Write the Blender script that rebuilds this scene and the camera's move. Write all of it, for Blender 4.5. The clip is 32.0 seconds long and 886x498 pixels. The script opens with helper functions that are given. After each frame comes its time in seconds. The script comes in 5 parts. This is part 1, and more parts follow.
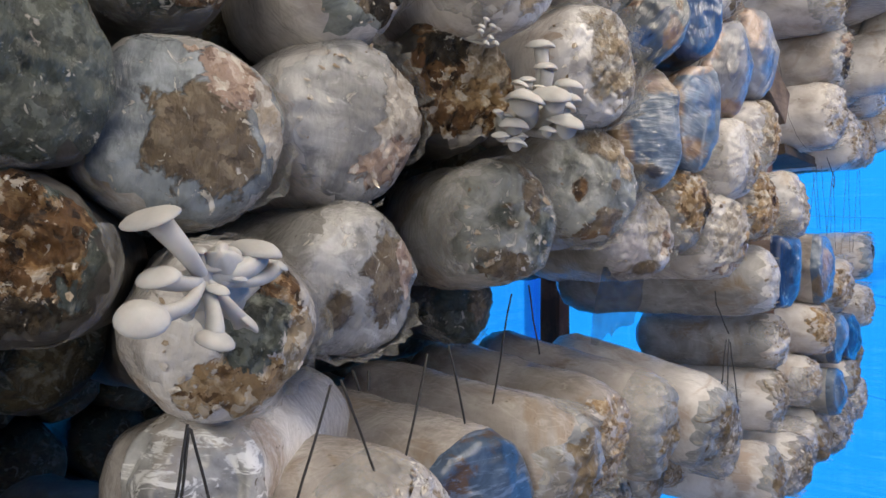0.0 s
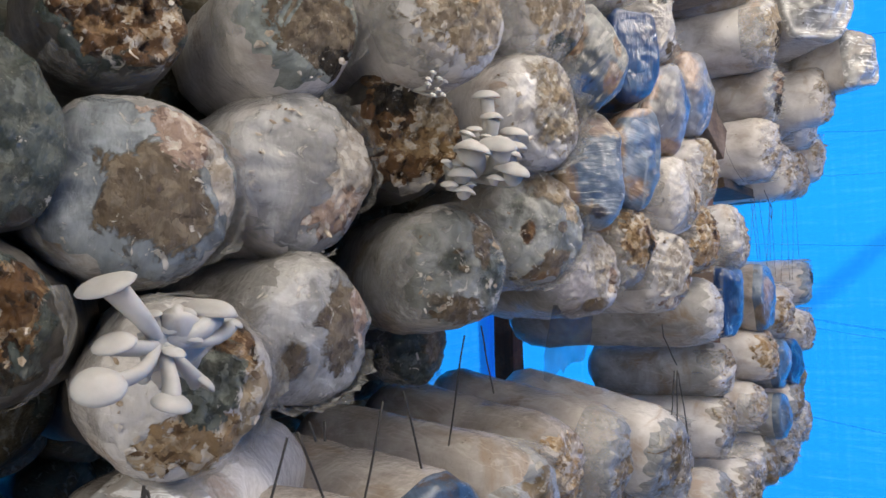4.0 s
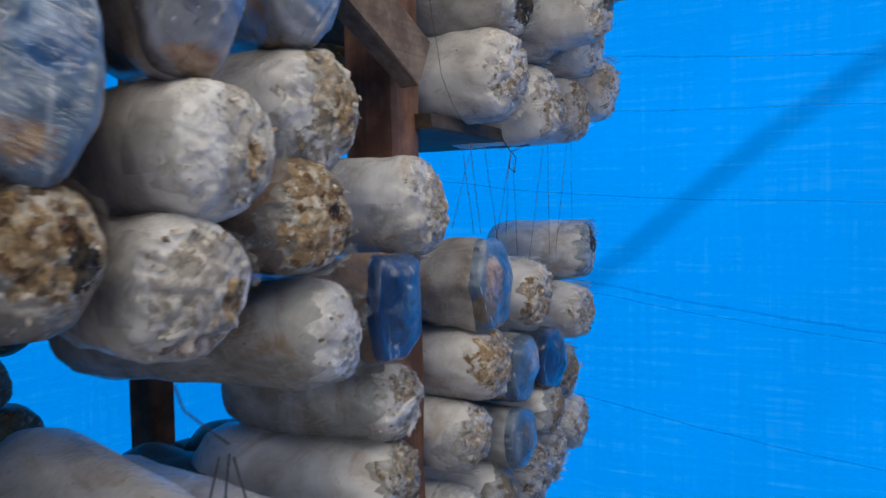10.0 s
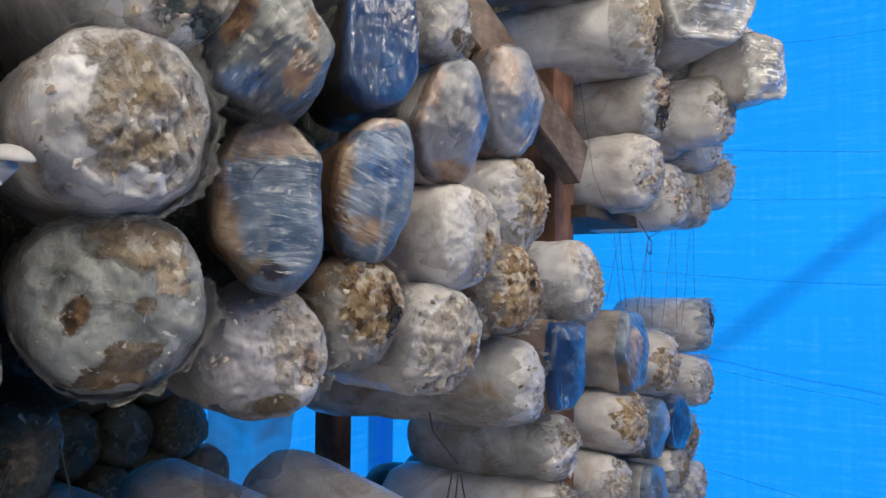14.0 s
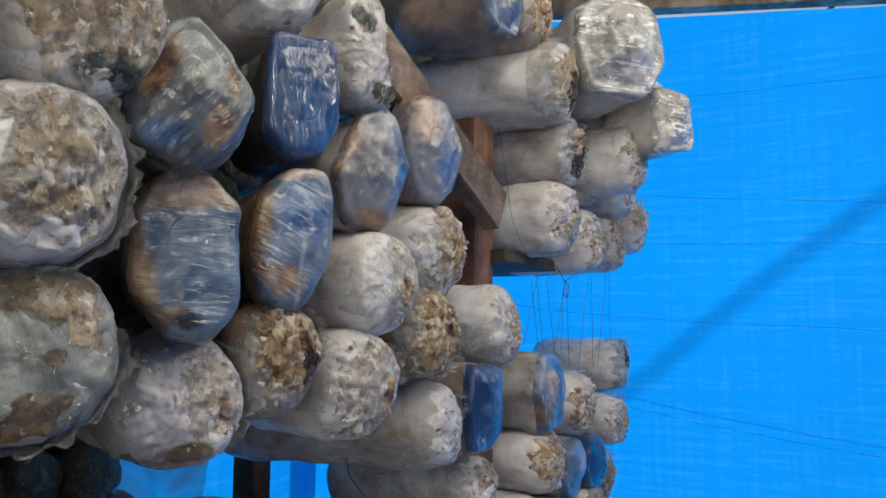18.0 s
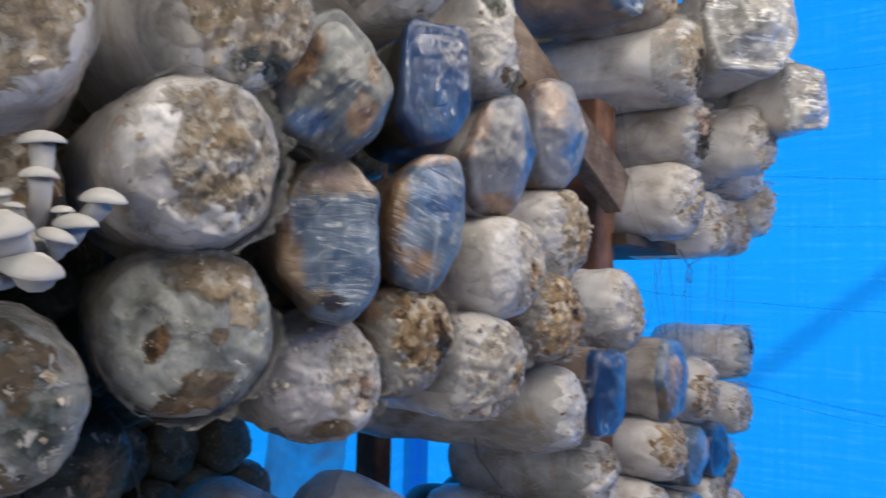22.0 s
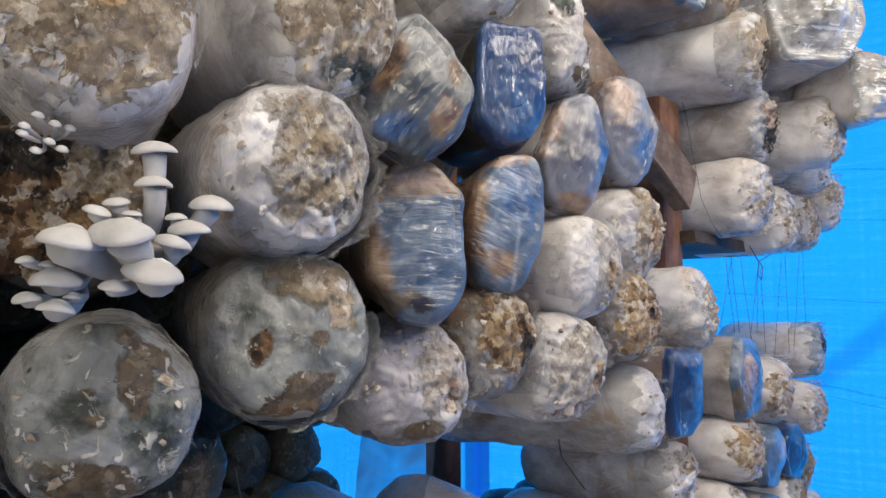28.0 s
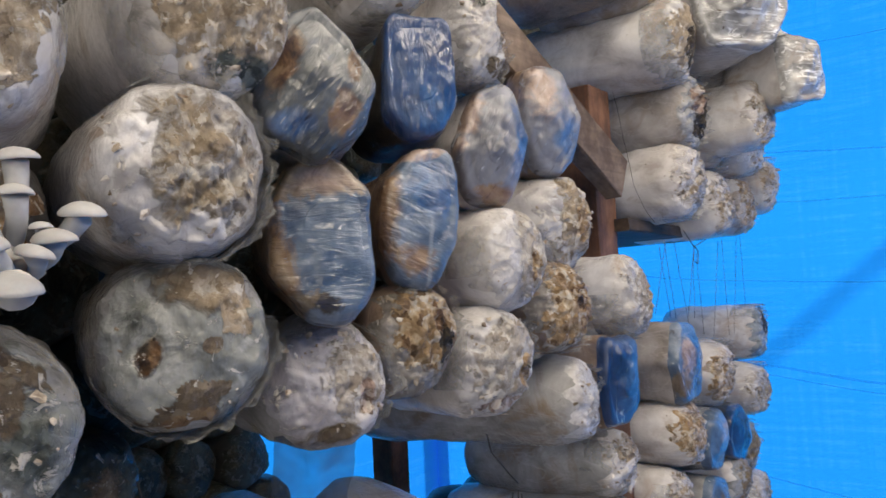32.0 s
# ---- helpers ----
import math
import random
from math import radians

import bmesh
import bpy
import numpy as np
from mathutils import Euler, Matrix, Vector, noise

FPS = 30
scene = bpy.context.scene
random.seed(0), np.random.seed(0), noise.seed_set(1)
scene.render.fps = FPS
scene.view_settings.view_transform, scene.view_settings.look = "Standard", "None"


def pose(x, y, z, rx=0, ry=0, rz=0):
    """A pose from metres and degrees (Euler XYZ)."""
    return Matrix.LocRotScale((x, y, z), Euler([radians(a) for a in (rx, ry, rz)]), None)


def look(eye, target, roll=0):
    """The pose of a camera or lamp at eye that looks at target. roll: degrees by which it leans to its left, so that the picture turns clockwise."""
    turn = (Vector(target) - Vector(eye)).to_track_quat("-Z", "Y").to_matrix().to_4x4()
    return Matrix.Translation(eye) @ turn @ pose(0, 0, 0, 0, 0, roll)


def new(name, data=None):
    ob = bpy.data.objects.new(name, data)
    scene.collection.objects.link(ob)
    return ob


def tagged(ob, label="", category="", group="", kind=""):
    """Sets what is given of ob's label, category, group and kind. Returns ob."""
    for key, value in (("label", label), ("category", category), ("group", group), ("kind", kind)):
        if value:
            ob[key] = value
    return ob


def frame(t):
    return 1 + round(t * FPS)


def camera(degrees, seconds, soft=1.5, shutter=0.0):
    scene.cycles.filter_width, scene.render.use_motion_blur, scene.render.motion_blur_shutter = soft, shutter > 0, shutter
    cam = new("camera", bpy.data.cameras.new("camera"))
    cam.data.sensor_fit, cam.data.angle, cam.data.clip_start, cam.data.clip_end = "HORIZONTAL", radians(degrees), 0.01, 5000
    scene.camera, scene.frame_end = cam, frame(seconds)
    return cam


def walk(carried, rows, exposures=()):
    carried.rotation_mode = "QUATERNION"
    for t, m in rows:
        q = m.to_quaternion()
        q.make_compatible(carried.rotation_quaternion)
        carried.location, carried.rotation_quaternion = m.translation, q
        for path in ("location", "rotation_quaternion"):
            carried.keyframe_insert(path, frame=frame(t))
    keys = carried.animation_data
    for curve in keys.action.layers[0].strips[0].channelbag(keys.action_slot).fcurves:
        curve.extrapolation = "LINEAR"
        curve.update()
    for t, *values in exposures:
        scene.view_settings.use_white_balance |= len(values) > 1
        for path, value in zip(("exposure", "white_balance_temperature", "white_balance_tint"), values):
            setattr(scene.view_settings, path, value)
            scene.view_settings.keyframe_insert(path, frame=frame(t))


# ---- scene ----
cam = camera(59.2, 32.0, shutter=0.5)
PATH = [
    (0, (0.327, -0.215, 1.244), (-0.894, 1.37, 1.274), -0.3),
    (0.5, (0.322, -0.217, 1.247), (-0.871, 1.389, 1.249), -0.1),
    (1, (0.32, -0.229, 1.247), (-0.865, 1.381, 1.31), -0.6),
    (1.5, (0.304, -0.224, 1.253), (-0.875, 1.391, 1.29), -0.7),
    (2, (0.317, -0.233, 1.259), (-0.898, 1.352, 1.361), -1.2),
    (2.5, (0.309, -0.225, 1.259), (-0.881, 1.382, 1.297), 0.1),
    (3, (0.317, -0.236, 1.26), (-0.876, 1.366, 1.364), -0.7),
    (3.5, (0.324, -0.23, 1.259), (-0.822, 1.405, 1.361), -1.5),
    (5.5, (0.372, -0.198, 1.249), (-0.669, 1.503, 1.389), -3.4),
    (6, (0.356, -0.104, 1.253), (-0.533, 1.687, 1.289), -5.2),
    (6.5, (0.355, 0.054, 1.289), (-0.357, 1.922, 1.202), -2.5),
    (7, (0.346, 0.229, 1.342), (-0.288, 2.125, 1.304), -4.0),
    (7.5, (0.377, 0.394, 1.369), (-0.426, 2.226, 1.342), -2.3),
    (8, (0.431, 0.522, 1.365), (-0.452, 2.317, 1.372), 0.5),
    (8.5, (0.446, 0.581, 1.353), (-0.45, 2.368, 1.312), -0.7),
    (9, (0.444, 0.563, 1.35), (-0.524, 2.313, 1.35), 0.0),
    (9.5, (0.453, 0.507, 1.34), (-0.502, 2.264, 1.353), -1.4),
    (10, (0.427, 0.399, 1.33), (-0.477, 2.18, 1.231), -1.1),
    (10.5, (0.427, 0.292, 1.315), (-0.452, 2.086, 1.229), -2.2),
    (11, (0.432, 0.22, 1.315), (-0.475, 2.002, 1.264), -2.1),
    (11.5, (0.423, 0.162, 1.33), (-0.574, 1.894, 1.416), -0.7),
    (12, (0.406, 0.124, 1.344), (-0.693, 1.787, 1.506), 2.1),
    (12.5, (0.389, 0.119, 1.35), (-0.766, 1.737, 1.575), 1.7),
    (13, (0.402, 0.139, 1.34), (-0.73, 1.78, 1.507), 0.9),
    (13.5, (0.408, 0.152, 1.333), (-0.693, 1.816, 1.464), 1.2),
    (14, (0.416, 0.168, 1.328), (-0.659, 1.852, 1.425), 0.3),
    (14.5, (0.422, 0.171, 1.332), (-0.637, 1.865, 1.441), -0.2),
    (16.5, (0.431, 0.137, 1.334), (-0.578, 1.851, 1.537), 1.0),
    (17, (0.432, 0.144, 1.338), (-0.561, 1.87, 1.519), 1.0),
    (17.5, (0.436, 0.153, 1.334), (-0.523, 1.9, 1.505), -0.1),
    (18, (0.437, 0.154, 1.338), (-0.477, 1.922, 1.528), 0.4),
    (18.5, (0.432, 0.157, 1.33), (-0.482, 1.928, 1.5), 0.2),
    (19, (0.436, 0.152, 1.339), (-0.483, 1.918, 1.534), 0.0),
    (19.5, (0.43, 0.148, 1.335), (-0.511, 1.9, 1.548), -0.7),
    (20, (0.428, 0.171, 1.329), (-0.511, 1.931, 1.474), -0.7),
    (20.5, (0.435, 0.184, 1.33), (-0.491, 1.951, 1.471), -1.0),
    (21, (0.451, 0.181, 1.321), (-0.489, 1.94, 1.47), -2.5),
    (21.5, (0.427, 0.161, 1.327), (-0.542, 1.907, 1.437), -0.1),
    (22, (0.418, 0.136, 1.34), (-0.725, 1.771, 1.479), 1.2),
    (22.5, (0.404, 0.137, 1.335), (-0.842, 1.695, 1.48), 0.6),
    (23, (0.408, 0.134, 1.341), (-0.851, 1.672, 1.572), 0.7),
    (23.5, (0.398, 0.149, 1.338), (-0.855, 1.694, 1.554), 1.6),
    (24, (0.392, 0.146, 1.349), (-0.898, 1.662, 1.543), 0.7),
    (24.5, (0.399, 0.115, 1.352), (-0.935, 1.582, 1.615), 1.9),
    (26.5, (0.395, 0.098, 1.335), (-0.963, 1.546, 1.576), -0.1),
    (27, (0.398, 0.106, 1.335), (-0.884, 1.628, 1.528), -0.2),
    (27.5, (0.389, 0.106, 1.341), (-0.902, 1.622, 1.532), -0.0),
    (28, (0.392, 0.115, 1.333), (-0.843, 1.681, 1.493), -0.3),
    (28.5, (0.396, 0.116, 1.339), (-0.844, 1.677, 1.499), -0.6),
    (29, (0.38, 0.11, 1.335), (-0.883, 1.657, 1.444), 0.5),
    (29.5, (0.386, 0.106, 1.338), (-0.902, 1.628, 1.488), 0.6),
    (30, (0.402, 0.114, 1.336), (-0.827, 1.678, 1.546), -1.3),
    (30.5, (0.388, 0.124, 1.336), (-0.827, 1.705, 1.49), -1.1),
    (31, (0.385, 0.143, 1.334), (-0.822, 1.734, 1.442), -1.5),
    (31.5, (0.4, 0.156, 1.334), (-0.798, 1.75, 1.479), -2.5),
    (32, (0.421, 0.152, 1.332), (-0.741, 1.773, 1.482), -2.9),
]
walk(cam, [(t, look(eye, target, roll)) for t, eye, target, roll in PATH],
     [(0, 0.12, 7150, 10), (3.5, 0.16, 7050, 10), (5.5, 0.17, 7000, 10), (6, 0.15, 6900, 10), (6.6, -0.15, 6600, 6), (7, -0.3, 6500, 6), (9, -0.42, 6500, 6), (10, -0.48, 6500, 6), (11, -0.4, 6600, 6), (11.6, -0.2, 6900, 10), (12.2, -0.06, 7000, 10),
      (13, -0.05, 7000, 10), (14.5, -0.17, 6900, 7), (17, -0.22, 7000, 5), (19, -0.3, 6750, 4), (21, -0.3, 6800, 5), (22, -0.11, 6800, 9), (23, 0.02, 6900, 10), (26.5, 0.18, 6900, 10), (30, 0.12, 7100, 10), (32, -0.04, 7200, 10)])

# ---- light ----
world = bpy.data.worlds.new("sky")
scene.world = world
world.use_nodes = True
sky = world.node_tree.nodes.new("ShaderNodeTexSky")
sky.sky_type, sky.sun_disc = "NISHITA", False
sky.sun_elevation, sky.sun_rotation = radians(48), radians(-40)
back = world.node_tree.nodes["Background"]
back.inputs["Strength"].default_value = 0.12
world.node_tree.links.new(sky.outputs[0], back.inputs["Color"])


def lamp(name, kind, energy, color, m):
    data = bpy.data.lights.new(name, kind)
    data.energy, data.color = energy, color
    ob = new(name, data)
    ob.matrix_world = m
    return ob


sun = lamp("sun", "SUN", 6.6, (1.0, 0.96, 0.9), look((-4, 6, 8), (0, 1, 1)))
sun.data.angle = radians(2.8)
# added area lamps for assumed daylight from behind, overhead and the aisle side
rear_fill = lamp("doorway_light", "AREA", 18.0, (1.0, 0.95, 0.88), look((0.75, -1.5, 1.5), (0.55, 2.0, 1.2)))
rear_fill.data.shape, rear_fill.data.size, rear_fill.data.size_y = "RECTANGLE", 1.0, 1.5
top_fill = lamp("roof_opening_light", "AREA", 20.0, (1.0, 0.92, 0.82), look((0.6, 0.55, 2.41), (0.6, 0.551, 1.0)))
top_fill.data.shape, top_fill.data.size, top_fill.data.size_y = "RECTANGLE", 0.4, 1.6
# thin strip, added so the film shows sharp glints
side_strip = lamp("eave_opening_light", "AREA", 16.0, (1.0, 0.915, 0.82), look((1.58, 1.2, 2.18), (0.0, 1.15, 1.3)))
side_strip.data.shape, side_strip.data.size, side_strip.data.size_y = "RECTANGLE", 1.6, 0.09

# ---- materials ----


def material(name, rough=0.5, metal=0.0):
    m = bpy.data.materials.new(name)
    m.use_nodes = True
    nt = m.node_tree
    bsdf = nt.nodes["Principled BSDF"]
    bsdf.inputs["Roughness"].default_value = rough
    bsdf.inputs["Metallic"].default_value = metal
    return m, nt, bsdf


def node(nt, kind, **values):
    n = nt.nodes.new(kind)
    for key, value in values.items():
        n.inputs[key.replace("_", " ")].default_value = value
    return n


def coords(nt, stretch=(1, 1, 1), own=True):
    """Object coordinates in metres, shifted by the object's own random number."""
    tex = nt.nodes.new("ShaderNodeTexCoord")
    scaled = nt.nodes.new("ShaderNodeVectorMath")
    scaled.operation = "MULTIPLY"
    scaled.inputs[1].default_value = stretch
    nt.links.new(tex.outputs["Object"], scaled.inputs[0])
    if not own:
        return scaled.outputs[0]
    info = nt.nodes.new("ShaderNodeObjectInfo")
    shift = nt.nodes.new("ShaderNodeMath")
    shift.operation = "MULTIPLY"
    shift.inputs[1].default_value = 31.0
    nt.links.new(info.outputs["Random"], shift.inputs[0])
    add = nt.nodes.new("ShaderNodeVectorMath")
    nt.links.new(scaled.outputs[0], add.inputs[0])
    nt.links.new(shift.outputs[0], add.inputs[1])
    return add.outputs[0]


def noise_of(nt, at, scale, detail=5.0, rough=0.6, twist=0.0):
    n = node(nt, "ShaderNodeTexNoise", Scale=scale, Detail=detail, Roughness=rough, Distortion=twist)
    nt.links.new(at, n.inputs["Vector"])
    return n.outputs["Fac"]


def ramp(nt, fac, *stops):
    r = nt.nodes.new("ShaderNodeValToRGB")
    els = r.color_ramp.elements
    while len(els) < len(stops):
        els.new(0.5)
    for el, (place, color) in zip(els, stops):
        el.position = place
        el.color = (*color, 1) if len(color) == 3 else color
    nt.links.new(fac, r.inputs[0])
    return r.outputs[0]


def mix(nt, fac, a, b, blend="MIX"):
    n = nt.nodes.new("ShaderNodeMix")
    n.data_type, n.blend_type = "RGBA", blend
    for value, socket in ((fac, 0), (a, 6), (b, 7)):
        if isinstance(value, bpy.types.NodeSocket):
            nt.links.new(value, n.inputs[socket])
        else:
            n.inputs[socket].default_value = value if socket == 0 else (*value, 1)
    return n.outputs[2]


def bump(nt, height, strength, distance, under=None):
    b = node(nt, "ShaderNodeBump", Strength=strength, Distance=distance)
    nt.links.new(height, b.inputs["Height"])
    if under is not None:
        nt.links.new(under, b.inputs["Normal"])
    return b.outputs[0]


GREY = (0, 0, 0), (1, 1, 1)


def chips_of(nt, at, scale, twist=0.02):
    """Random tone and height of crumbled flakes."""
    wob = node(nt, "ShaderNodeTexNoise", Scale=scale * 0.7, Detail=4.0, Roughness=0.6)
    nt.links.new(at, wob.inputs["Vector"])
    shift = nt.nodes.new("ShaderNodeVectorMath")
    shift.operation = "MULTIPLY_ADD"
    shift.inputs[1].default_value = (twist, twist, twist)
    nt.links.new(wob.outputs["Color"], shift.inputs[0])
    nt.links.new(at, shift.inputs[2])
    cells = node(nt, "ShaderNodeTexVoronoi", Scale=scale)
    nt.links.new(shift.outputs[0], cells.inputs["Vector"])
    grey = nt.nodes.new("ShaderNodeSeparateColor")
    nt.links.new(cells.outputs["Color"], grey.inputs[0])
    return grey.outputs[0], cells.outputs["Distance"]


def math_of(nt, operation, a, b=0.0, c=0.0):
    n = nt.nodes.new("ShaderNodeMath")
    n.operation = operation
    for i, value in enumerate((a, b, c)):
        if isinstance(value, bpy.types.NodeSocket):
            nt.links.new(value, n.inputs[i])
        else:
            n.inputs[i].default_value = value
    return n.outputs[0]


def radial(nt):
    """Distance from the bag's axis, and a place that changes quickly round it and slowly outwards."""
    tex = nt.nodes.new("ShaderNodeTexCoord")
    flat = nt.nodes.new("ShaderNodeVectorMath")
    flat.operation = "MULTIPLY"
    flat.inputs[1].default_value = (0, 1, 1)
    nt.links.new(tex.outputs["Object"], flat.inputs[0])
    far = nt.nodes.new("ShaderNodeVectorMath")
    far.operation = "LENGTH"
    nt.links.new(flat.outputs[0], far.inputs[0])
    unit = nt.nodes.new("ShaderNodeVectorMath")
    unit.operation = "NORMALIZE"
    nt.links.new(flat.outputs[0], unit.inputs[0])
    info = nt.nodes.new("ShaderNodeObjectInfo")
    out = nt.nodes.new("ShaderNodeCombineXYZ")
    nt.links.new(math_of(nt, "MULTIPLY_ADD", far.outputs["Value"], 0.3, math_of(nt, "MULTIPLY", info.outputs["Random"], 31.0)), out.inputs["X"])
    add = nt.nodes.new("ShaderNodeVectorMath")
    add.operation = "MULTIPLY_ADD"
    add.inputs[1].default_value = (0.05, 0.05, 0.05)
    nt.links.new(unit.outputs[0], add.inputs[0])
    nt.links.new(out.outputs[0], add.inputs[2])
    return far.outputs["Value"], add.outputs[0]


def ridges_of(nt, at, scale, twist=0.6):
    """Thin creases of crinkled film."""
    n = noise_of(nt, at, scale, 3, 0.5, twist)
    return math_of(nt, "ABSOLUTE", math_of(nt, "MULTIPLY_ADD", n, 2.0, -1.0))


def face_material(name, film, soil, crumb, open_at=0.5, centred=3.0, coat=0.9, wet=0.055, chips=0.6, relief=1.0):
    """The end of a bag: milky creased film, torn open over crumbled substrate and mycelium."""
    m, nt, bsdf = material(name, 0.55)
    at = coords(nt)
    far, spokes = radial(nt)
    # film with the pale mycelium behind it
    milk = ramp(nt, noise_of(nt, at, 17, 6, 0.62, 0.7), (0.32, film[0]), (0.47, film[1]), (0.62, film[2]))
    hidden = ramp(nt, noise_of(nt, at, 24, 7, 0.66, 0.6), (0.53, (0, 0, 0)), (0.60, (0.8, 0.8, 0.8)))
    milk = mix(nt, hidden, milk, tuple(0.55 * x + 0.45 * y for x, y in zip(soil[1], film[1])))
    creases = ramp(nt, math_of(nt, "ADD", ridges_of(nt, spokes, 75), math_of(nt, "MAXIMUM", 0.0, math_of(nt, "MULTIPLY_ADD", far, -6.0, 0.2))), (0.0, (0.55, 0.55, 0.55)), (0.045, (0, 0, 0)))
    milk = mix(nt, creases, milk, tuple(min(0.8, c * 1.35) for c in film[2]))
    # torn part
    ragged = math_of(nt, "MULTIPLY_ADD", far, -centred, math_of(nt, "ADD", noise_of(nt, at, 19, 9, 0.66, 0.9), 0.6 * 0.055 * centred))
    torn = ramp(nt, ragged, (open_at - 0.006, (0, 0, 0)), (open_at + 0.006, (1, 1, 1)))
    tone, away = chips_of(nt, at, 150)
    dirt = ramp(nt, noise_of(nt, at, 52, 7, 0.66, 0.7), (0.34, soil[0]), (0.44, soil[1]), (0.52, soil[1]), (0.56, soil[2]), (0.66, crumb))
    flakes = ramp(nt, tone, (0.15, soil[0]), (0.4, soil[1]), (0.7, soil[2]), (0.92, crumb))
    where = ramp(nt, noise_of(nt, at, 36, 5, 0.6), (0.45, (0, 0, 0)), (0.52, (chips, chips, chips)))
    dirt = mix(nt, where, dirt, flakes)
    base = mix(nt, torn, milk, dirt)
    # pale flakes of dried mycelium and dark specks over both
    loose = ramp(nt, noise_of(nt, at, 66, 6, 0.66, 0.9), (0.585, (0, 0, 0)), (0.6, (0.9, 0.9, 0.9)))
    base = mix(nt, loose, base, crumb)
    pits = ramp(nt, noise_of(nt, at, 85, 6, 0.72, 0.8), (0.29, (0.12, 0.09, 0.06)), (0.34, (1, 1, 1)))
    base = mix(nt, 1.0, base, pits, "MULTIPLY")
    nt.links.new(base, bsdf.inputs["Base Color"])
    crumbs = math_of(nt, "MULTIPLY", torn, math_of(nt, "ADD", math_of(nt, "MULTIPLY", tone, 0.35), noise_of(nt, at, 80, 6, 0.65, 0.7)))
    rough = bump(nt, crumbs, 0.9 * relief, 0.008)
    rough = bump(nt, loose, 0.9, 0.004, rough)
    nt.links.new(rough, bsdf.inputs["Normal"])
    pleat = bump(nt, math_of(nt, "MULTIPLY", noise_of(nt, spokes, 60, 4, 0.55, 0.9), math_of(nt, "MULTIPLY", far, 22.0)), 0.55, 0.006)
    pleat = bump(nt, noise_of(nt, at, 110, 3, 0.5, 1.6), 1.0, 0.010, pleat)
    nt.links.new(pleat, bsdf.inputs["Coat Normal"])
    nt.links.new(math_of(nt, "MULTIPLY_ADD", torn, -0.55 * coat, coat), bsdf.inputs["Coat Weight"])
    bsdf.inputs["Specular IOR Level"].default_value = 0.25
    bsdf.inputs["Coat IOR"].default_value = 1.5
    bsdf.inputs["Coat Roughness"].default_value = wet
    return m


def sleeve_material(name, light, mid, dark, stain, gloss=0.85):
    """Clear film drawn over the white-grey log, creased round it."""
    m, nt, bsdf = material(name, 0.5)
    at = coords(nt)
    base = ramp(nt, noise_of(nt, at, 15, 6, 0.6, 0.5), (0.3, dark), (0.48, mid), (0.64, light))
    stains = ramp(nt, noise_of(nt, at, 10, 7, 0.64, 0.7), (0.56, (0, 0, 0)), (0.66, (0.9, 0.9, 0.9)))
    base = mix(nt, stains, base, stain)
    around = coords(nt, (0.35, 1.0, 1.0))
    lines = ramp(nt, ridges_of(nt, around, 38, 1.2), (0.0, (0.2, 0.2, 0.2)), (0.05, (0, 0, 0)))
    base = mix(nt, lines, base, tuple(min(0.75, c * 1.4) for c in light))
    specks = ramp(nt, noise_of(nt, at, 130, 4, 0.7), (0.28, (0.35, 0.3, 0.25)), (0.33, (1, 1, 1)))
    base = mix(nt, 1.0, base, specks, "MULTIPLY")
    nt.links.new(base, bsdf.inputs["Base Color"])
    creases = noise_of(nt, coords(nt, (1.0, 0.7, 0.7)), 75, 4, 0.55, 1.6)
    low = bump(nt, noise_of(nt, at, 30, 4, 0.5), 0.2, 0.006)
    nt.links.new(low, bsdf.inputs["Normal"])
    nt.links.new(bump(nt, creases, 1.0, 0.020, low), bsdf.inputs["Coat Normal"])
    bsdf.inputs["Specular IOR Level"].default_value = 0.3
    bsdf.inputs["Coat Weight"].default_value = gloss
    bsdf.inputs["Coat IOR"].default_value = 1.5
    bsdf.inputs["Coat Roughness"].default_value = 0.08
    return m


def foil_material(name, tone, stain, gloss=0.3, stained=0.53, milk=0.1):
    """A tight, folded film end: pale streaks in its colour add to what it mirrors."""
    m, nt, bsdf = material(name, gloss)
    at = coords(nt)
    pale = tuple(min(1, c * 1.9 + milk) for c in tone)
    base = ramp(nt, noise_of(nt, at, 20, 6, 0.62, 0.6), (0.34, tuple(c * 0.45 for c in tone)), (0.5, tone), (0.66, tuple(min(1, c * 1.6 + 0.02) for c in tone)))
    stains = ramp(nt, noise_of(nt, at, 13, 8, 0.66, 0.5), (stained, (0, 0, 0)), (stained + 0.06, (0.95, 0.95, 0.95)))
    base = mix(nt, stains, base, stain)
    # streaks lighter than the film: its sheen painted in
    glint_at = coords(nt, (1, 0.16, 1.3))
    streak = noise_of(nt, glint_at, 75, 6, 0.68, 0.9)
    base = mix(nt, ramp(nt, streak, (0.54, (0, 0, 0)), (0.60, (0.75, 0.75, 0.75))), base, pale)
    spots = ramp(nt, noise_of(nt, at, 60, 7, 0.7, 0.6), (0.33, (0.25, 0.18, 0.13)), (0.38, (1, 1, 1)))
    base = mix(nt, 1.0, base, spots, "MULTIPLY")
    nt.links.new(base, bsdf.inputs["Base Color"])
    low = bump(nt, noise_of(nt, at, 26, 4, 0.5, 0.5), 0.16, 0.006)
    nt.links.new(low, bsdf.inputs["Normal"])
    bsdf.inputs["Specular IOR Level"].default_value = 0.25
    bsdf.inputs["Coat Weight"].default_value = 0.55
    bsdf.inputs["Coat IOR"].default_value = 1.45
    bsdf.inputs["Coat Roughness"].default_value = 0.08
    nt.links.new(bump(nt, noise_of(nt, coords(nt, (1, 0.1, 1.2)), 130, 3, 0.5, 0.7), 0.6, 0.004, low), bsdf.inputs["Coat Normal"])
    return m


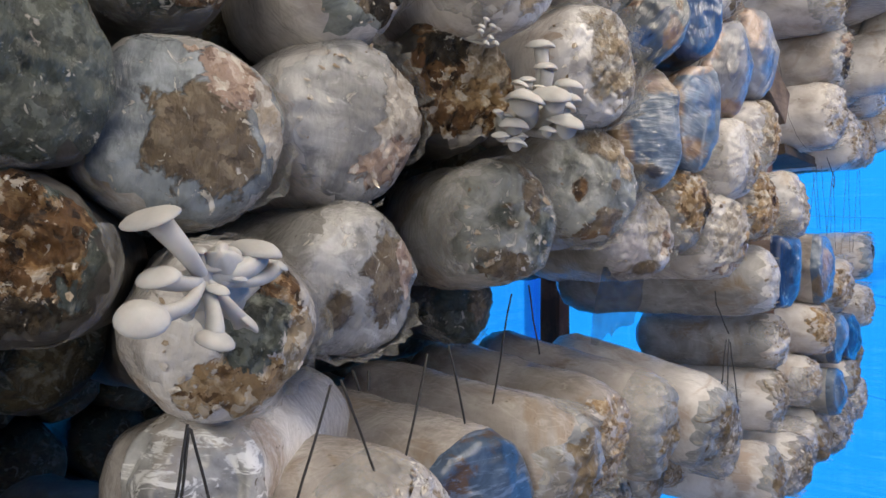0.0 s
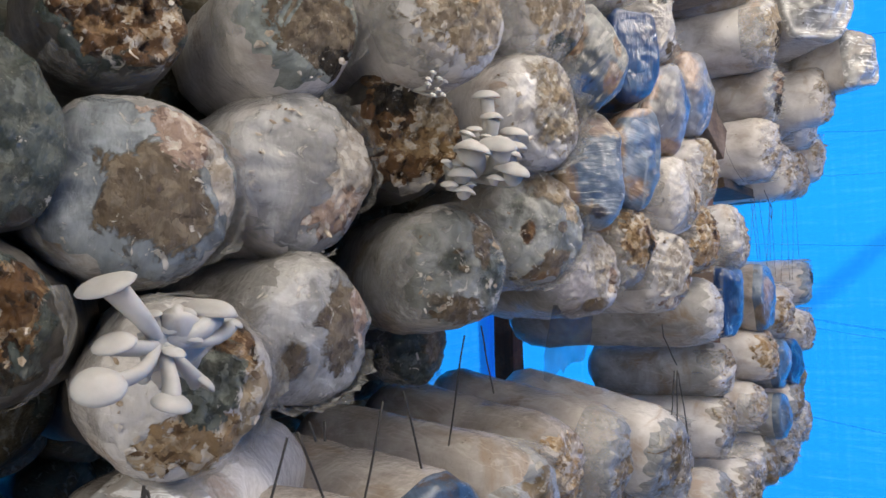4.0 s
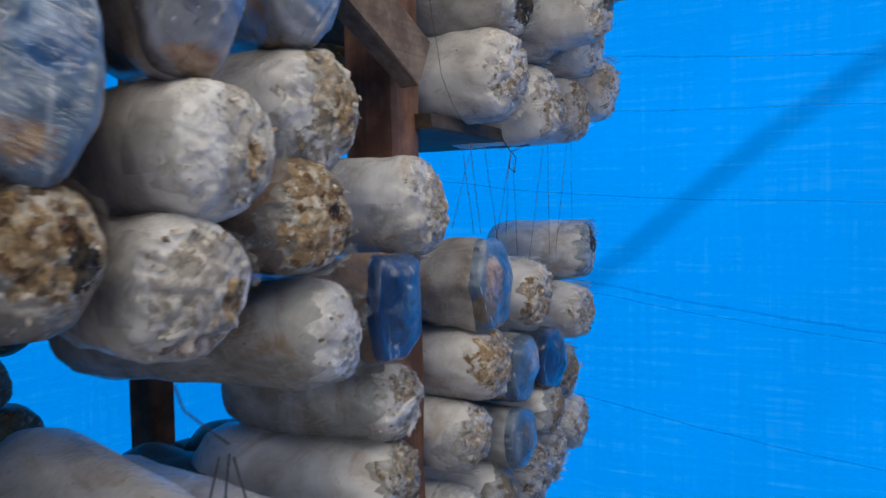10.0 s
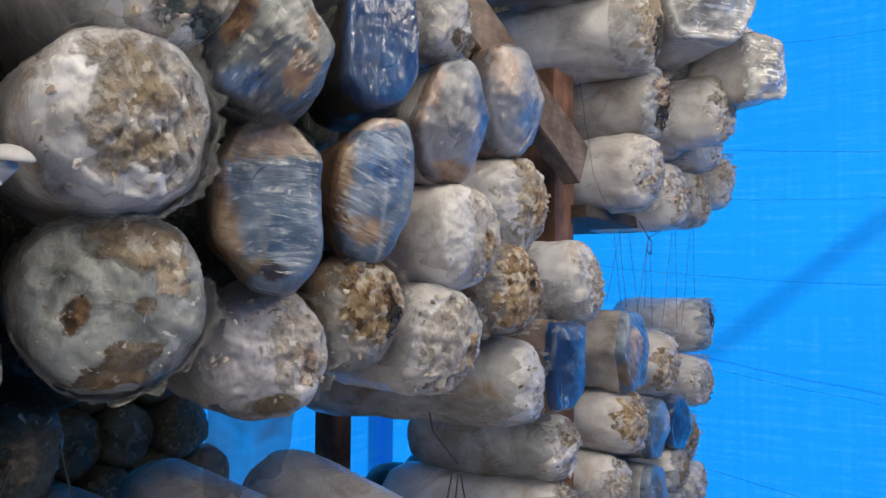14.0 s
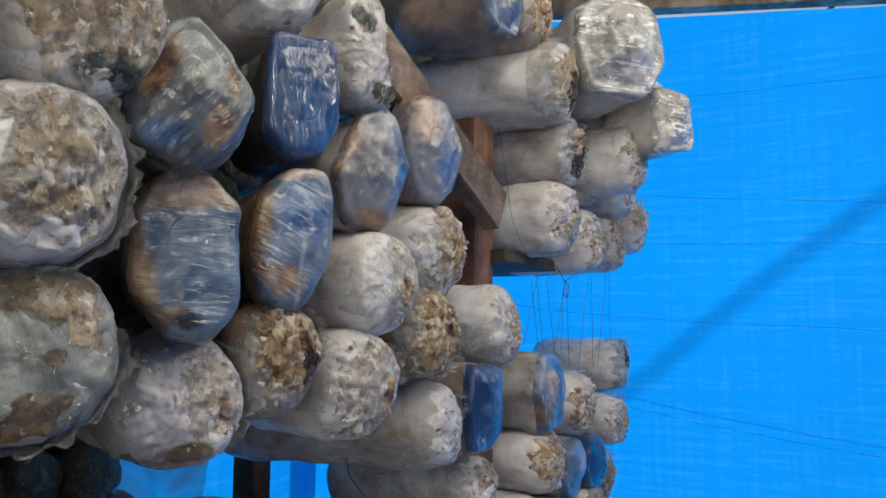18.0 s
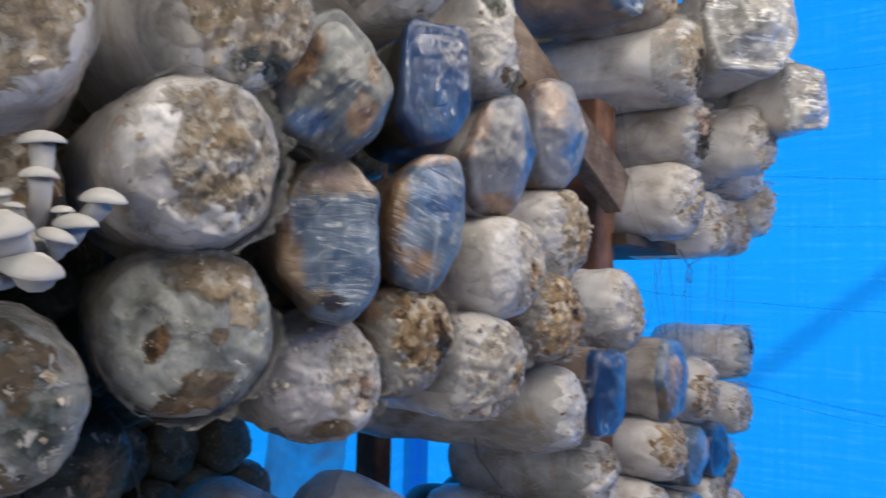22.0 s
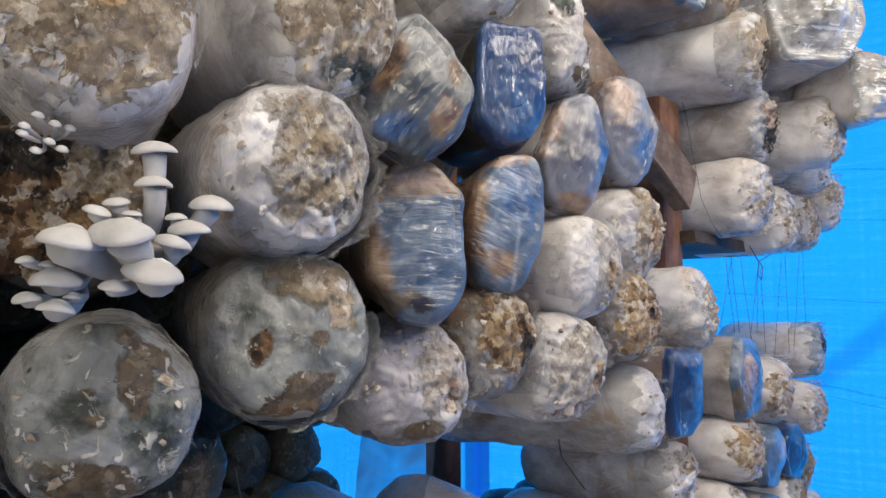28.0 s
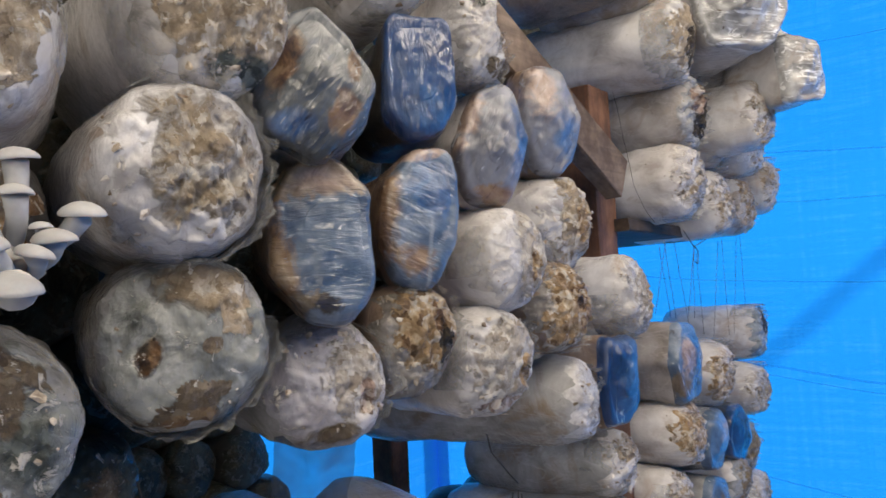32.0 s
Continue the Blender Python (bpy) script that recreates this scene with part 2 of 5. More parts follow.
def turned_coords(nt, angle, stretch):
    """Coordinates turned about the bag's axis and then stretched, for streaks that run one way."""
    tex = nt.nodes.new("ShaderNodeTexCoord")
    spin = nt.nodes.new("ShaderNodeMapping")
    spin.inputs["Rotation"].default_value = (radians(angle), 0, 0)
    nt.links.new(tex.outputs["Object"], spin.inputs["Vector"])
    scaled = nt.nodes.new("ShaderNodeVectorMath")
    scaled.operation = "MULTIPLY"
    scaled.inputs[1].default_value = stretch
    nt.links.new(spin.outputs[0], scaled.inputs[0])
    return scaled.outputs[0]


def patch_of(nt, wild, patch, r, edge=0.05):
    """1 inside a ragged oval patch of the end (place, half axes and turn, in bag radii), 0 outside."""
    u, v, ru, rv, turn = patch[:5]
    tex = nt.nodes.new("ShaderNodeTexCoord")
    fit = nt.nodes.new("ShaderNodeMapping")
    fit.vector_type = "TEXTURE"
    fit.inputs["Location"].default_value = (0, u * r, v * r)
    fit.inputs["Rotation"].default_value = (radians(turn), 0, 0)
    fit.inputs["Scale"].default_value = (50.0, ru * r, rv * r)
    nt.links.new(tex.outputs["Object"], fit.inputs["Vector"])
    away = nt.nodes.new("ShaderNodeVectorMath")
    away.operation = "LENGTH"
    nt.links.new(fit.outputs[0], away.inputs[0])
    level = math_of(nt, "ADD", math_of(nt, "MULTIPLY_ADD", away.outputs["Value"], -1.0, 1.0), math_of(nt, "MULTIPLY_ADD", wild, 2.6, -1.3))
    return ramp(nt, level, (0.0, (0, 0, 0)), (edge, (1, 1, 1)))


SOILS = {
    "brown": ((0.022, 0.011, 0.005), (0.12, 0.06, 0.024), (0.30, 0.19, 0.095)),
    "umber": ((0.075, 0.052, 0.032), (0.125, 0.092, 0.058), (0.19, 0.148, 0.10)),
    "tan": ((0.20, 0.148, 0.092), (0.32, 0.252, 0.175), (0.45, 0.385, 0.30)),
    "ochre": ((0.11, 0.06, 0.026), (0.31, 0.205, 0.108), (0.47, 0.355, 0.225)),
    "pale": ((0.27, 0.225, 0.18), (0.40, 0.362, 0.32), (0.56, 0.53, 0.49)),
    "rust": ((0.085, 0.045, 0.022), (0.175, 0.10, 0.048), (0.25, 0.165, 0.085)),
    # near-black for holes: the shade inside is put into the colour
    "dark": ((0.012, 0.009, 0.006), (0.03, 0.022, 0.014), (0.07, 0.052, 0.034)),
    "mould": ((0.035, 0.04, 0.033), (0.075, 0.085, 0.072), (0.15, 0.165, 0.145)),
    "milk": ((0.18, 0.21, 0.25), (0.24, 0.28, 0.33), (0.32, 0.36, 0.41)),
    "blush": ((0.17, 0.11, 0.085), (0.33, 0.235, 0.185), (0.48, 0.38, 0.32)),
    # steel blue patches: the tarpaulin's reflection put into the colour
    "blue": ((0.010, 0.035, 0.10), (0.022, 0.07, 0.18), (0.06, 0.14, 0.29)),
}
MILKS = {
    "white": ((0.28, 0.26, 0.25), (0.46, 0.44, 0.425), (0.62, 0.60, 0.585)),
    "grey": ((0.15, 0.148, 0.145), (0.28, 0.276, 0.27), (0.44, 0.435, 0.425)),
    "cool": ((0.085, 0.10, 0.112), (0.155, 0.178, 0.195), (0.27, 0.295, 0.31)),
    "green": ((0.085, 0.098, 0.085), (0.165, 0.185, 0.168), (0.29, 0.315, 0.295)),
    "drab": ((0.13, 0.115, 0.095), (0.235, 0.21, 0.18), (0.37, 0.34, 0.305)),
    "lilac": ((0.19, 0.175, 0.185), (0.33, 0.31, 0.32), (0.50, 0.48, 0.485)),
    "moss": ((0.10, 0.105, 0.093), (0.19, 0.196, 0.178), (0.315, 0.32, 0.298)),
    "dark": ((0.013, 0.018, 0.014), (0.03, 0.04, 0.034), (0.068, 0.083, 0.076)),
    # bluish film base that carries the blue wall's reflection in its colour
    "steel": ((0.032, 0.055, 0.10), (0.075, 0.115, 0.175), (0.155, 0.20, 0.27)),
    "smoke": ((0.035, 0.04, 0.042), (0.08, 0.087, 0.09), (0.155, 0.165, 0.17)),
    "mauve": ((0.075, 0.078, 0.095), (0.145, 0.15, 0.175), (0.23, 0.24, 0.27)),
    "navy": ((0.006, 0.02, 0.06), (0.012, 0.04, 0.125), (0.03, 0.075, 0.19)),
}


def end_material(name, r, milk, patches, crumb=(0.62, 0.58, 0.51), coat=0.9, relief=1.0, flecks=0.62):
    """The end of one bag: cloudy wet film, with ragged patches of bare substrate where it is torn and dark ones painted
    for shaded holes.
    """
    m, nt, bsdf = material(name, 0.5)
    at = coords(nt)
    lo, mid, hi = MILKS[milk]
    base = ramp(nt, noise_of(nt, at, 14, 7, 0.6, 0.8), (0.33, lo), (0.48, mid), (0.63, hi))
    ghost = ramp(nt, noise_of(nt, at, 30, 6, 0.65, 0.8), (0.52, (0, 0, 0)), (0.62, (0.55, 0.55, 0.55)))
    base = mix(nt, ghost, base, tuple(0.75 * c for c in lo))
    haze = ramp(nt, noise_of(nt, turned_coords(nt, 20, (1, 0.5, 1.3)), 48, 5, 0.6, 0.8), (0.56, (0, 0, 0)), (0.66, (0.6, 0.6, 0.6)))
    base = mix(nt, haze, base, tuple(min(0.75, 1.25 * c) for c in hi))
    wild = noise_of(nt, at, 27, 9, 0.66, 0.7)
    tone, away = chips_of(nt, at, 120)
    grain = mix(nt, 0.35, noise_of(nt, at, 58, 8, 0.68, 0.8), tone)
    bare = None
    for patch in patches:
        lo, mid, hi = SOILS[patch[5]]
        mask = patch_of(nt, wild, patch, r, patch[6] if len(patch) > 6 else 0.05)
        earth = ramp(nt, grain, (0.33, lo), (0.42, mid), (0.53, mid), (0.60, hi), (0.72, crumb if patch[5] not in ("umber", "rust", "dark", "mould", "blue") else hi))
        base = mix(nt, mask, base, earth)
        bare = mask if bare is None else math_of(nt, "MAXIMUM", bare, mask)
    loose = ramp(nt, noise_of(nt, at, 74, 7, 0.68, 0.9), (flecks - 0.012, (0, 0, 0)), (flecks + 0.012, (0.85, 0.85, 0.85)))
    base = mix(nt, loose, base, crumb)
    pits = ramp(nt, noise_of(nt, at, 62, 6, 0.7, 0.9), (0.265, (0.2, 0.155, 0.11)), (0.31, (1, 1, 1)))
    base = mix(nt, 1.0, base, pits, "MULTIPLY")
    nt.links.new(base, bsdf.inputs["Base Color"])
    height = math_of(nt, "ADD", noise_of(nt, turned_coords(nt, 8, (1, 1.5, 0.8)), 70, 7, 0.68, 0.8), math_of(nt, "MULTIPLY", tone, 0.25))
    height = math_of(nt, "MULTIPLY", height, math_of(nt, "MULTIPLY_ADD", bare, 0.85, 0.15) if bare is not None else 0.15)
    rough = bump(nt, height, 0.9, 0.007 * relief)
    rough = bump(nt, loose, 0.8, 0.003, rough)
    nt.links.new(rough, bsdf.inputs["Normal"])
    wrinkle = bump(nt, noise_of(nt, turned_coords(nt, 12, (1, 1.6, 0.55)), 95, 4, 0.55, 1.6), 1.0, 0.014)
    nt.links.new(bump(nt, height, 0.5, 0.005, wrinkle), bsdf.inputs["Coat Normal"])
    nt.links.new(math_of(nt, "MULTIPLY_ADD", bare, -0.45 * coat, coat) if bare is not None else math_of(nt, "ADD", coat, 0.0), bsdf.inputs["Coat Weight"])
    bsdf.inputs["Specular IOR Level"].default_value = 0.2
    bsdf.inputs["Coat IOR"].default_value = 1.55
    bsdf.inputs["Coat Roughness"].default_value = 0.05
    return m


def wrap_material(name, r, milk, patches, angle=0.0, streaks=0.57, pale=(0.40, 0.42, 0.44), hazed=(0.0, 0.0, 9.0, 9.0, 0.0)):
    """A bag's end under film drawn tight: pale streaks painted as glints that run one way, stains that show through."""
    m, nt, bsdf = material(name, 0.3)
    at = coords(nt)
    lo, mid, hi = MILKS[milk]
    base = ramp(nt, noise_of(nt, at, 16, 6, 0.6, 0.7), (0.34, lo), (0.5, mid), (0.68, hi))
    wild = noise_of(nt, at, 24, 9, 0.66, 0.7)
    for patch in patches:
        lo, mid, hi = SOILS[patch[5]]
        earth = ramp(nt, noise_of(nt, at, 40, 7, 0.66, 0.7), (0.36, lo), (0.48, mid), (0.64, hi))
        mask = patch_of(nt, wild, patch, r, patch[6] if len(patch) > 6 else 0.3)
        base = mix(nt, math_of(nt, "MULTIPLY", mask, 0.92), base, earth)
    # pale streaks mixed into the colour stand in for glints on the film
    glint_at = turned_coords(nt, angle, (1, 0.13, 1.25))
    painted_glints = math_of(nt, "MULTIPLY", ramp(nt, noise_of(nt, glint_at, 70, 6, 0.68, 0.7), (streaks + 0.02, (0, 0, 0)), (streaks + 0.065, (0.95, 0.95, 0.95))), patch_of(nt, wild, hazed, r, 0.3))
    base = mix(nt, painted_glints, base, pale)
    scratch = ramp(nt, noise_of(nt, turned_coords(nt, angle + 3, (1, 0.10, 1.5)), 95, 5, 0.6, 0.5), (0.30, (0.4, 0.38, 0.36)), (0.36, (1, 1, 1)))
    base = mix(nt, 1.0, base, scratch, "MULTIPLY")
    nt.links.new(base, bsdf.inputs["Base Color"])
    low = bump(nt, noise_of(nt, at, 24, 4, 0.5, 0.5), 0.12, 0.006)
    nt.links.new(low, bsdf.inputs["Normal"])
    ripple = bump(nt, noise_of(nt, turned_coords(nt, angle, (1, 0.22, 1.2)), 90, 4, 0.55, 0.8), 0.95, 0.008, low)
    nt.links.new(ripple, bsdf.inputs["Coat Normal"])
    bsdf.inputs["Specular IOR Level"].default_value = 0.25
    bsdf.inputs["Coat Weight"].default_value = 1.0
    bsdf.inputs["Coat IOR"].default_value = 1.55
    bsdf.inputs["Coat Roughness"].default_value = 0.045
    return m


def flake_material():
    """Dried skin of mycelium that peels off in chips."""
    m, nt, bsdf = material("peeling_flakes", 0.45)
    geo = nt.nodes.new("ShaderNodeNewGeometry")
    tone = ramp(nt, geo.outputs["Random Per Island"], (0.0, (0.20, 0.14, 0.09)), (0.3, (0.32, 0.26, 0.19)), (0.6, (0.43, 0.37, 0.30)), (1.0, (0.60, 0.56, 0.50)))
    fleck = ramp(nt, noise_of(nt, coords(nt), 160, 4, 0.65), (0.34, (0.5, 0.42, 0.34)), (0.5, (1, 1, 1)))
    nt.links.new(mix(nt, 1.0, tone, fleck, "MULTIPLY"), bsdf.inputs["Base Color"])
    nt.links.new(bump(nt, noise_of(nt, coords(nt), 220, 4, 0.6), 0.5, 0.002), bsdf.inputs["Normal"])
    bsdf.inputs["Coat Weight"].default_value = 0.5
    bsdf.inputs["Coat Roughness"].default_value = 0.15
    return m


def film_material():
    m, nt, bsdf = material("torn_film", 0.15)
    at = coords(nt)
    nt.links.new(ramp(nt, noise_of(nt, at, 60, 5), (0.35, (0.35, 0.36, 0.36)), (0.7, (0.75, 0.74, 0.72))), bsdf.inputs["Base Color"])
    nt.links.new(ramp(nt, noise_of(nt, at, 80, 5), (0.35, (0.12, 0.12, 0.12)), (0.72, (0.7, 0.7, 0.7))), bsdf.inputs["Alpha"])
    nt.links.new(bump(nt, noise_of(nt, at, 120, 5, 0.6, 1.0), 0.9, 0.006), bsdf.inputs["Normal"])
    return m


def wood_material(name, light, dark, along):
    m, nt, bsdf = material(name, 0.7)
    stretch = [1.0, 1.0, 1.0]
    stretch[along] = 0.06
    grain = noise_of(nt, coords(nt, stretch), 60, 8, 0.65, 0.6)
    base = ramp(nt, grain, (0.3, dark), (0.7, light))
    dirt = ramp(nt, noise_of(nt, coords(nt), 14, 6, 0.65), (0.42, (0.35, 0.3, 0.27)), (0.65, (1, 1, 1)))
    nt.links.new(mix(nt, 1.0, base, dirt, "MULTIPLY"), bsdf.inputs["Base Color"])
    nt.links.new(bump(nt, grain, 0.5, 0.002), bsdf.inputs["Normal"])
    return m


def tarp_material(name, front, through_it):
    """Woven blue sheet: it passes part of the daylight that falls on its far side."""
    m, nt, bsdf = material(name, 0.45)
    at = coords(nt, own=False)
    wave = noise_of(nt, at, 1.1, 3, 0.5)
    warp = noise_of(nt, coords(nt, (1, 1, 0.03), False), 60, 5, 0.75)
    weft = noise_of(nt, coords(nt, (0.05, 0.05, 1), False), 70, 5, 0.75)
    thread = mix(nt, 0.5, warp, weft)
    tone = mix(nt, ramp(nt, thread, (0.42, (0, 0, 0)), (0.62, (0.5, 0.5, 0.5))), front, tuple(min(1, c * 1.3 + 0.01) for c in front))
    nt.links.new(tone, bsdf.inputs["Base Color"])
    bsdf.inputs["Specular IOR Level"].default_value = 0.12
    glow = node(nt, "ShaderNodeBsdfTranslucent")
    shade = ramp(nt, wave, (0.3, tuple(c * 0.86 for c in through_it)), (0.7, through_it))
    lines = ramp(nt, mix(nt, 0.62, warp, weft), (0.5, (0, 0, 0)), (0.70, (0.16, 0.16, 0.16)))
    nt.links.new(mix(nt, lines, shade, (0.12, 0.62, 1.0)), glow.inputs["Color"])
    both = node(nt, "ShaderNodeMixShader", Fac=0.8)
    nt.links.new(bsdf.outputs[0], both.inputs[1])
    nt.links.new(glow.outputs[0], both.inputs[2])
    nt.links.new(both.outputs[0], nt.nodes["Material Output"].inputs["Surface"])
    nt.links.new(bump(nt, thread, 0.15, 0.002), bsdf.inputs["Normal"])
    return m


FACES = {
    "grey": face_material("grey_mycelium", ((0.16, 0.15, 0.14), (0.30, 0.285, 0.27), (0.47, 0.45, 0.43)), ((0.05, 0.04, 0.028), (0.22, 0.17, 0.11), (0.40, 0.345, 0.27)), (0.62, 0.57, 0.49), 0.5),
    "tan": face_material("tan_mycelium", ((0.25, 0.20, 0.165), (0.40, 0.35, 0.31), (0.54, 0.495, 0.455)), ((0.07, 0.04, 0.018), (0.34, 0.225, 0.12), (0.52, 0.41, 0.28)), (0.68, 0.6, 0.48), 0.46),
    "white": face_material("white_mycelium", ((0.27, 0.24, 0.215), (0.43, 0.40, 0.375), (0.58, 0.55, 0.525)), ((0.09, 0.065, 0.04), (0.33, 0.255, 0.175), (0.50, 0.44, 0.36)), (0.68, 0.64, 0.57), 0.53),
    # only on the back rows: so dark because shade is put into the colour
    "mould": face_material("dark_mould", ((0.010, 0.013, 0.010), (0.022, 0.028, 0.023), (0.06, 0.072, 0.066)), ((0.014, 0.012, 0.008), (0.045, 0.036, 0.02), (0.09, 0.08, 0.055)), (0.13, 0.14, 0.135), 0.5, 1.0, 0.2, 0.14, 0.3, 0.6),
    "clouded": face_material("clouded_mycelium", ((0.15, 0.15, 0.145), (0.235, 0.24, 0.24), (0.34, 0.345, 0.345)), ((0.10, 0.07, 0.038), (0.17, 0.125, 0.07), (0.21, 0.16, 0.10)), (0.40, 0.37, 0.32), 0.5, 5.0, 0.7, 0.1, 0.15, 0.4),
}
SLEEVES = {
    "pale": sleeve_material("pale_sleeve", (0.67, 0.65, 0.63), (0.54, 0.515, 0.495), (0.35, 0.315, 0.29), (0.40, 0.32, 0.26)),
    "tawny": sleeve_material("tawny_sleeve", (0.45, 0.42, 0.395), (0.325, 0.295, 0.272), (0.20, 0.172, 0.15), (0.26, 0.20, 0.15)),
    "grey": sleeve_material("grey_sleeve", (0.37, 0.365, 0.36), (0.26, 0.255, 0.245), (0.14, 0.13, 0.12), (0.19, 0.135, 0.09)),
    "brown": sleeve_material("brown_sleeve", (0.30, 0.21, 0.15), (0.19, 0.13, 0.09), (0.09, 0.06, 0.04), (0.12, 0.07, 0.04)),
    # near-black; on the back rows this tone paints the shade
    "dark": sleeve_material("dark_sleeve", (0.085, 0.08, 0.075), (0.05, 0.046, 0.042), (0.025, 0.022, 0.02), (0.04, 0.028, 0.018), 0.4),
}
FOILS = {
    # bluish tone: mirrored blue tarpaulin painted into the film
    "silver": foil_material("silver_film", (0.05, 0.08, 0.13), (0.10, 0.062, 0.038), stained=0.57, milk=0.06),
    "blue": foil_material("dark_blue_film", (0.012, 0.035, 0.10), (0.006, 0.015, 0.04), 0.25, milk=0.03),
    "clear": foil_material("crumpled_clear_film", (0.34, 0.34, 0.335), (0.40, 0.37, 0.34), 0.22, 0.52, 0.3),
    "rust": foil_material("rusty_film", (0.085, 0.09, 0.095), (0.145, 0.08, 0.03), stained=0.53, milk=0.08),
}
FILM = film_material()
FLAKE = flake_material()
POST = wood_material("brown_timber", (0.30, 0.14, 0.075), (0.12, 0.055, 0.03), 2)
PLANK = wood_material("grey_plank", (0.30, 0.22, 0.16), (0.13, 0.09, 0.06), 1)
PURLIN = wood_material("pale_purlin", (0.62, 0.52, 0.40), (0.40, 0.31, 0.22), 0)
RAIL = wood_material("dark_rail", (0.10, 0.07, 0.05), (0.04, 0.028, 0.02), 1)
SEAM = tarp_material("tarpaulin_seam", (0.0, 0.10, 0.42), (0.25, 0.72, 1.0))
seam_out = SEAM.node_tree.nodes["Material Output"].inputs["Surface"]
thin_seam = node(SEAM.node_tree, "ShaderNodeMixShader", Fac=0.62)
SEAM.node_tree.links.new(seam_out.links[0].from_socket, thin_seam.inputs[1])
SEAM.node_tree.links.new(SEAM.node_tree.nodes.new("ShaderNodeBsdfTransparent").outputs[0], thin_seam.inputs[2])
SEAM.node_tree.links.new(thin_seam.outputs[0], seam_out)
TARP = tarp_material("blue_tarpaulin", (0.0, 0.10, 0.42), (0.0, 0.29, 1.0))

# ---- helpers for building ----


def link_mesh(name, verts, faces, mat, parent=None, label="", smooth=True):
    me = bpy.data.meshes.new(name)
    me.from_pydata([tuple(v) for v in verts], [], faces)
    me.materials.append(mat)
    if smooth:
        me.polygons.foreach_set("use_smooth", [True] * len(me.polygons))
    me.update()
    ob = new(name, me)
    if parent is not None:
        ob.parent = parent
    if label:
        tagged(ob, label)
    return ob


def part(name, bm, mat, parent, label=""):
    me = bpy.data.meshes.new(name)
    bm.to_mesh(me)
    bm.free()
    me.materials.append(mat)
    ob = new(name, me)
    ob.parent = parent
    if label:
        tagged(ob, label)
    return ob


def rings(rows, closed_first=False, closed_last=False):
    """Faces of a tube over rows of vertices, each row closed on itself."""
    faces, n = [], len(rows[0])
    for a in range(len(rows) - 1):
        for b in range(n):
            c = (b + 1) % n
            faces.append((a * n + b, a * n + c, (a + 1) * n + c, (a + 1) * n + b))
    if closed_first:
        faces.append(tuple(reversed(range(n))))
    if closed_last:
        faces.append(tuple(range((len(rows) - 1) * n, len(rows) * n)))
    return [v for row in rows for v in row], faces


def fractal(x, y, z, octaves=4):
    return noise.fractal(Vector((x, y, z)), 0.9, 2.1, octaves)


def beam(name, a, b, width, depth, mat, parent, side=(1, 0, 0), wear=0.003, label=""):
    """A sawn timber from a to b with slightly uneven, chamfered edges."""
    a, b = Vector(a), Vector(b)
    along = (b - a).normalized()
    w = (Vector(side) - along * along.dot(Vector(side))).normalized()
    d = along.cross(w)
    steps = max(3, int((b - a).length / 0.08))
    c = 0.004
    outline = [(1, 1 - c / depth), (1 - c / width, 1), (-1 + c / width, 1), (-1, 1 - c / depth), (-1, -1 + c / depth), (-1 + c / width, -1), (1 - c / width, -1), (1, -1 + c / depth)]
    rows = []
    for i in range(steps + 1):
        p = a.lerp(b, i / steps)
        row = []
        for j, (u, v) in enumerate(outline):
            q = p + w * u * width / 2 + d * v * depth / 2
            row.append(q + Vector((fractal(q.x * 9, q.y * 9, q.z * 9 + j), fractal(q.x * 8 + 5, q.y * 8, q.z * 8), 0)) * wear)
        rows.append(row)
    verts, faces = rings(rows, True, True)
    return link_mesh(name, verts, faces, mat, parent, label, smooth=False)


def empty(name, place, label, category, group="", kind=""):
    ob = new(name)
    ob.location = place
    ob.empty_display_size = 0.02
    return tagged(ob, label, category, group, kind)


# ---- the shed ----
SHED_X0, SHED_X1, SHED_Y0, SHED_Y1, EAVE = -1.15, 1.6, -1.6, 2.25, 2.28


def sheet(name, origin, along, length, bottom, top, mat, label, waves=0.012, gap=None, fall=0.0):
    """A hanging sheet of tarpaulin with slow folds, and a welded seam across it."""
    o, u = Vector(origin), Vector(along).normalized()
    n = Vector((u.y, -u.x, 0))
    nu, nv = 60, 36
    verts, faces = [], []
    for j in range(nv + 1):
        for i in range(nu + 1):
            s = length * i / nu
            z = bottom + (top - fall * s - bottom) * j / nv
            w = fractal(s * 1.3, z * 0.7, length, 3) * waves + 0.35 * waves * math.sin(s * 5 + z * 2.1)
            if gap and i == gap[0] % (nu + 1) and z < 0.93:
                s += gap[1]
            verts.append(o + u * s + n * w + Vector((0, 0, z)))
    for j in range(nv):
        for i in range(nu):
            a = j * (nu + 1) + i
            faces.append((a, a + 1, a + nu + 2, a + nu + 1))
    return tagged(link_mesh(name, verts, faces, mat), label, "tarpaulin", kind="structure")


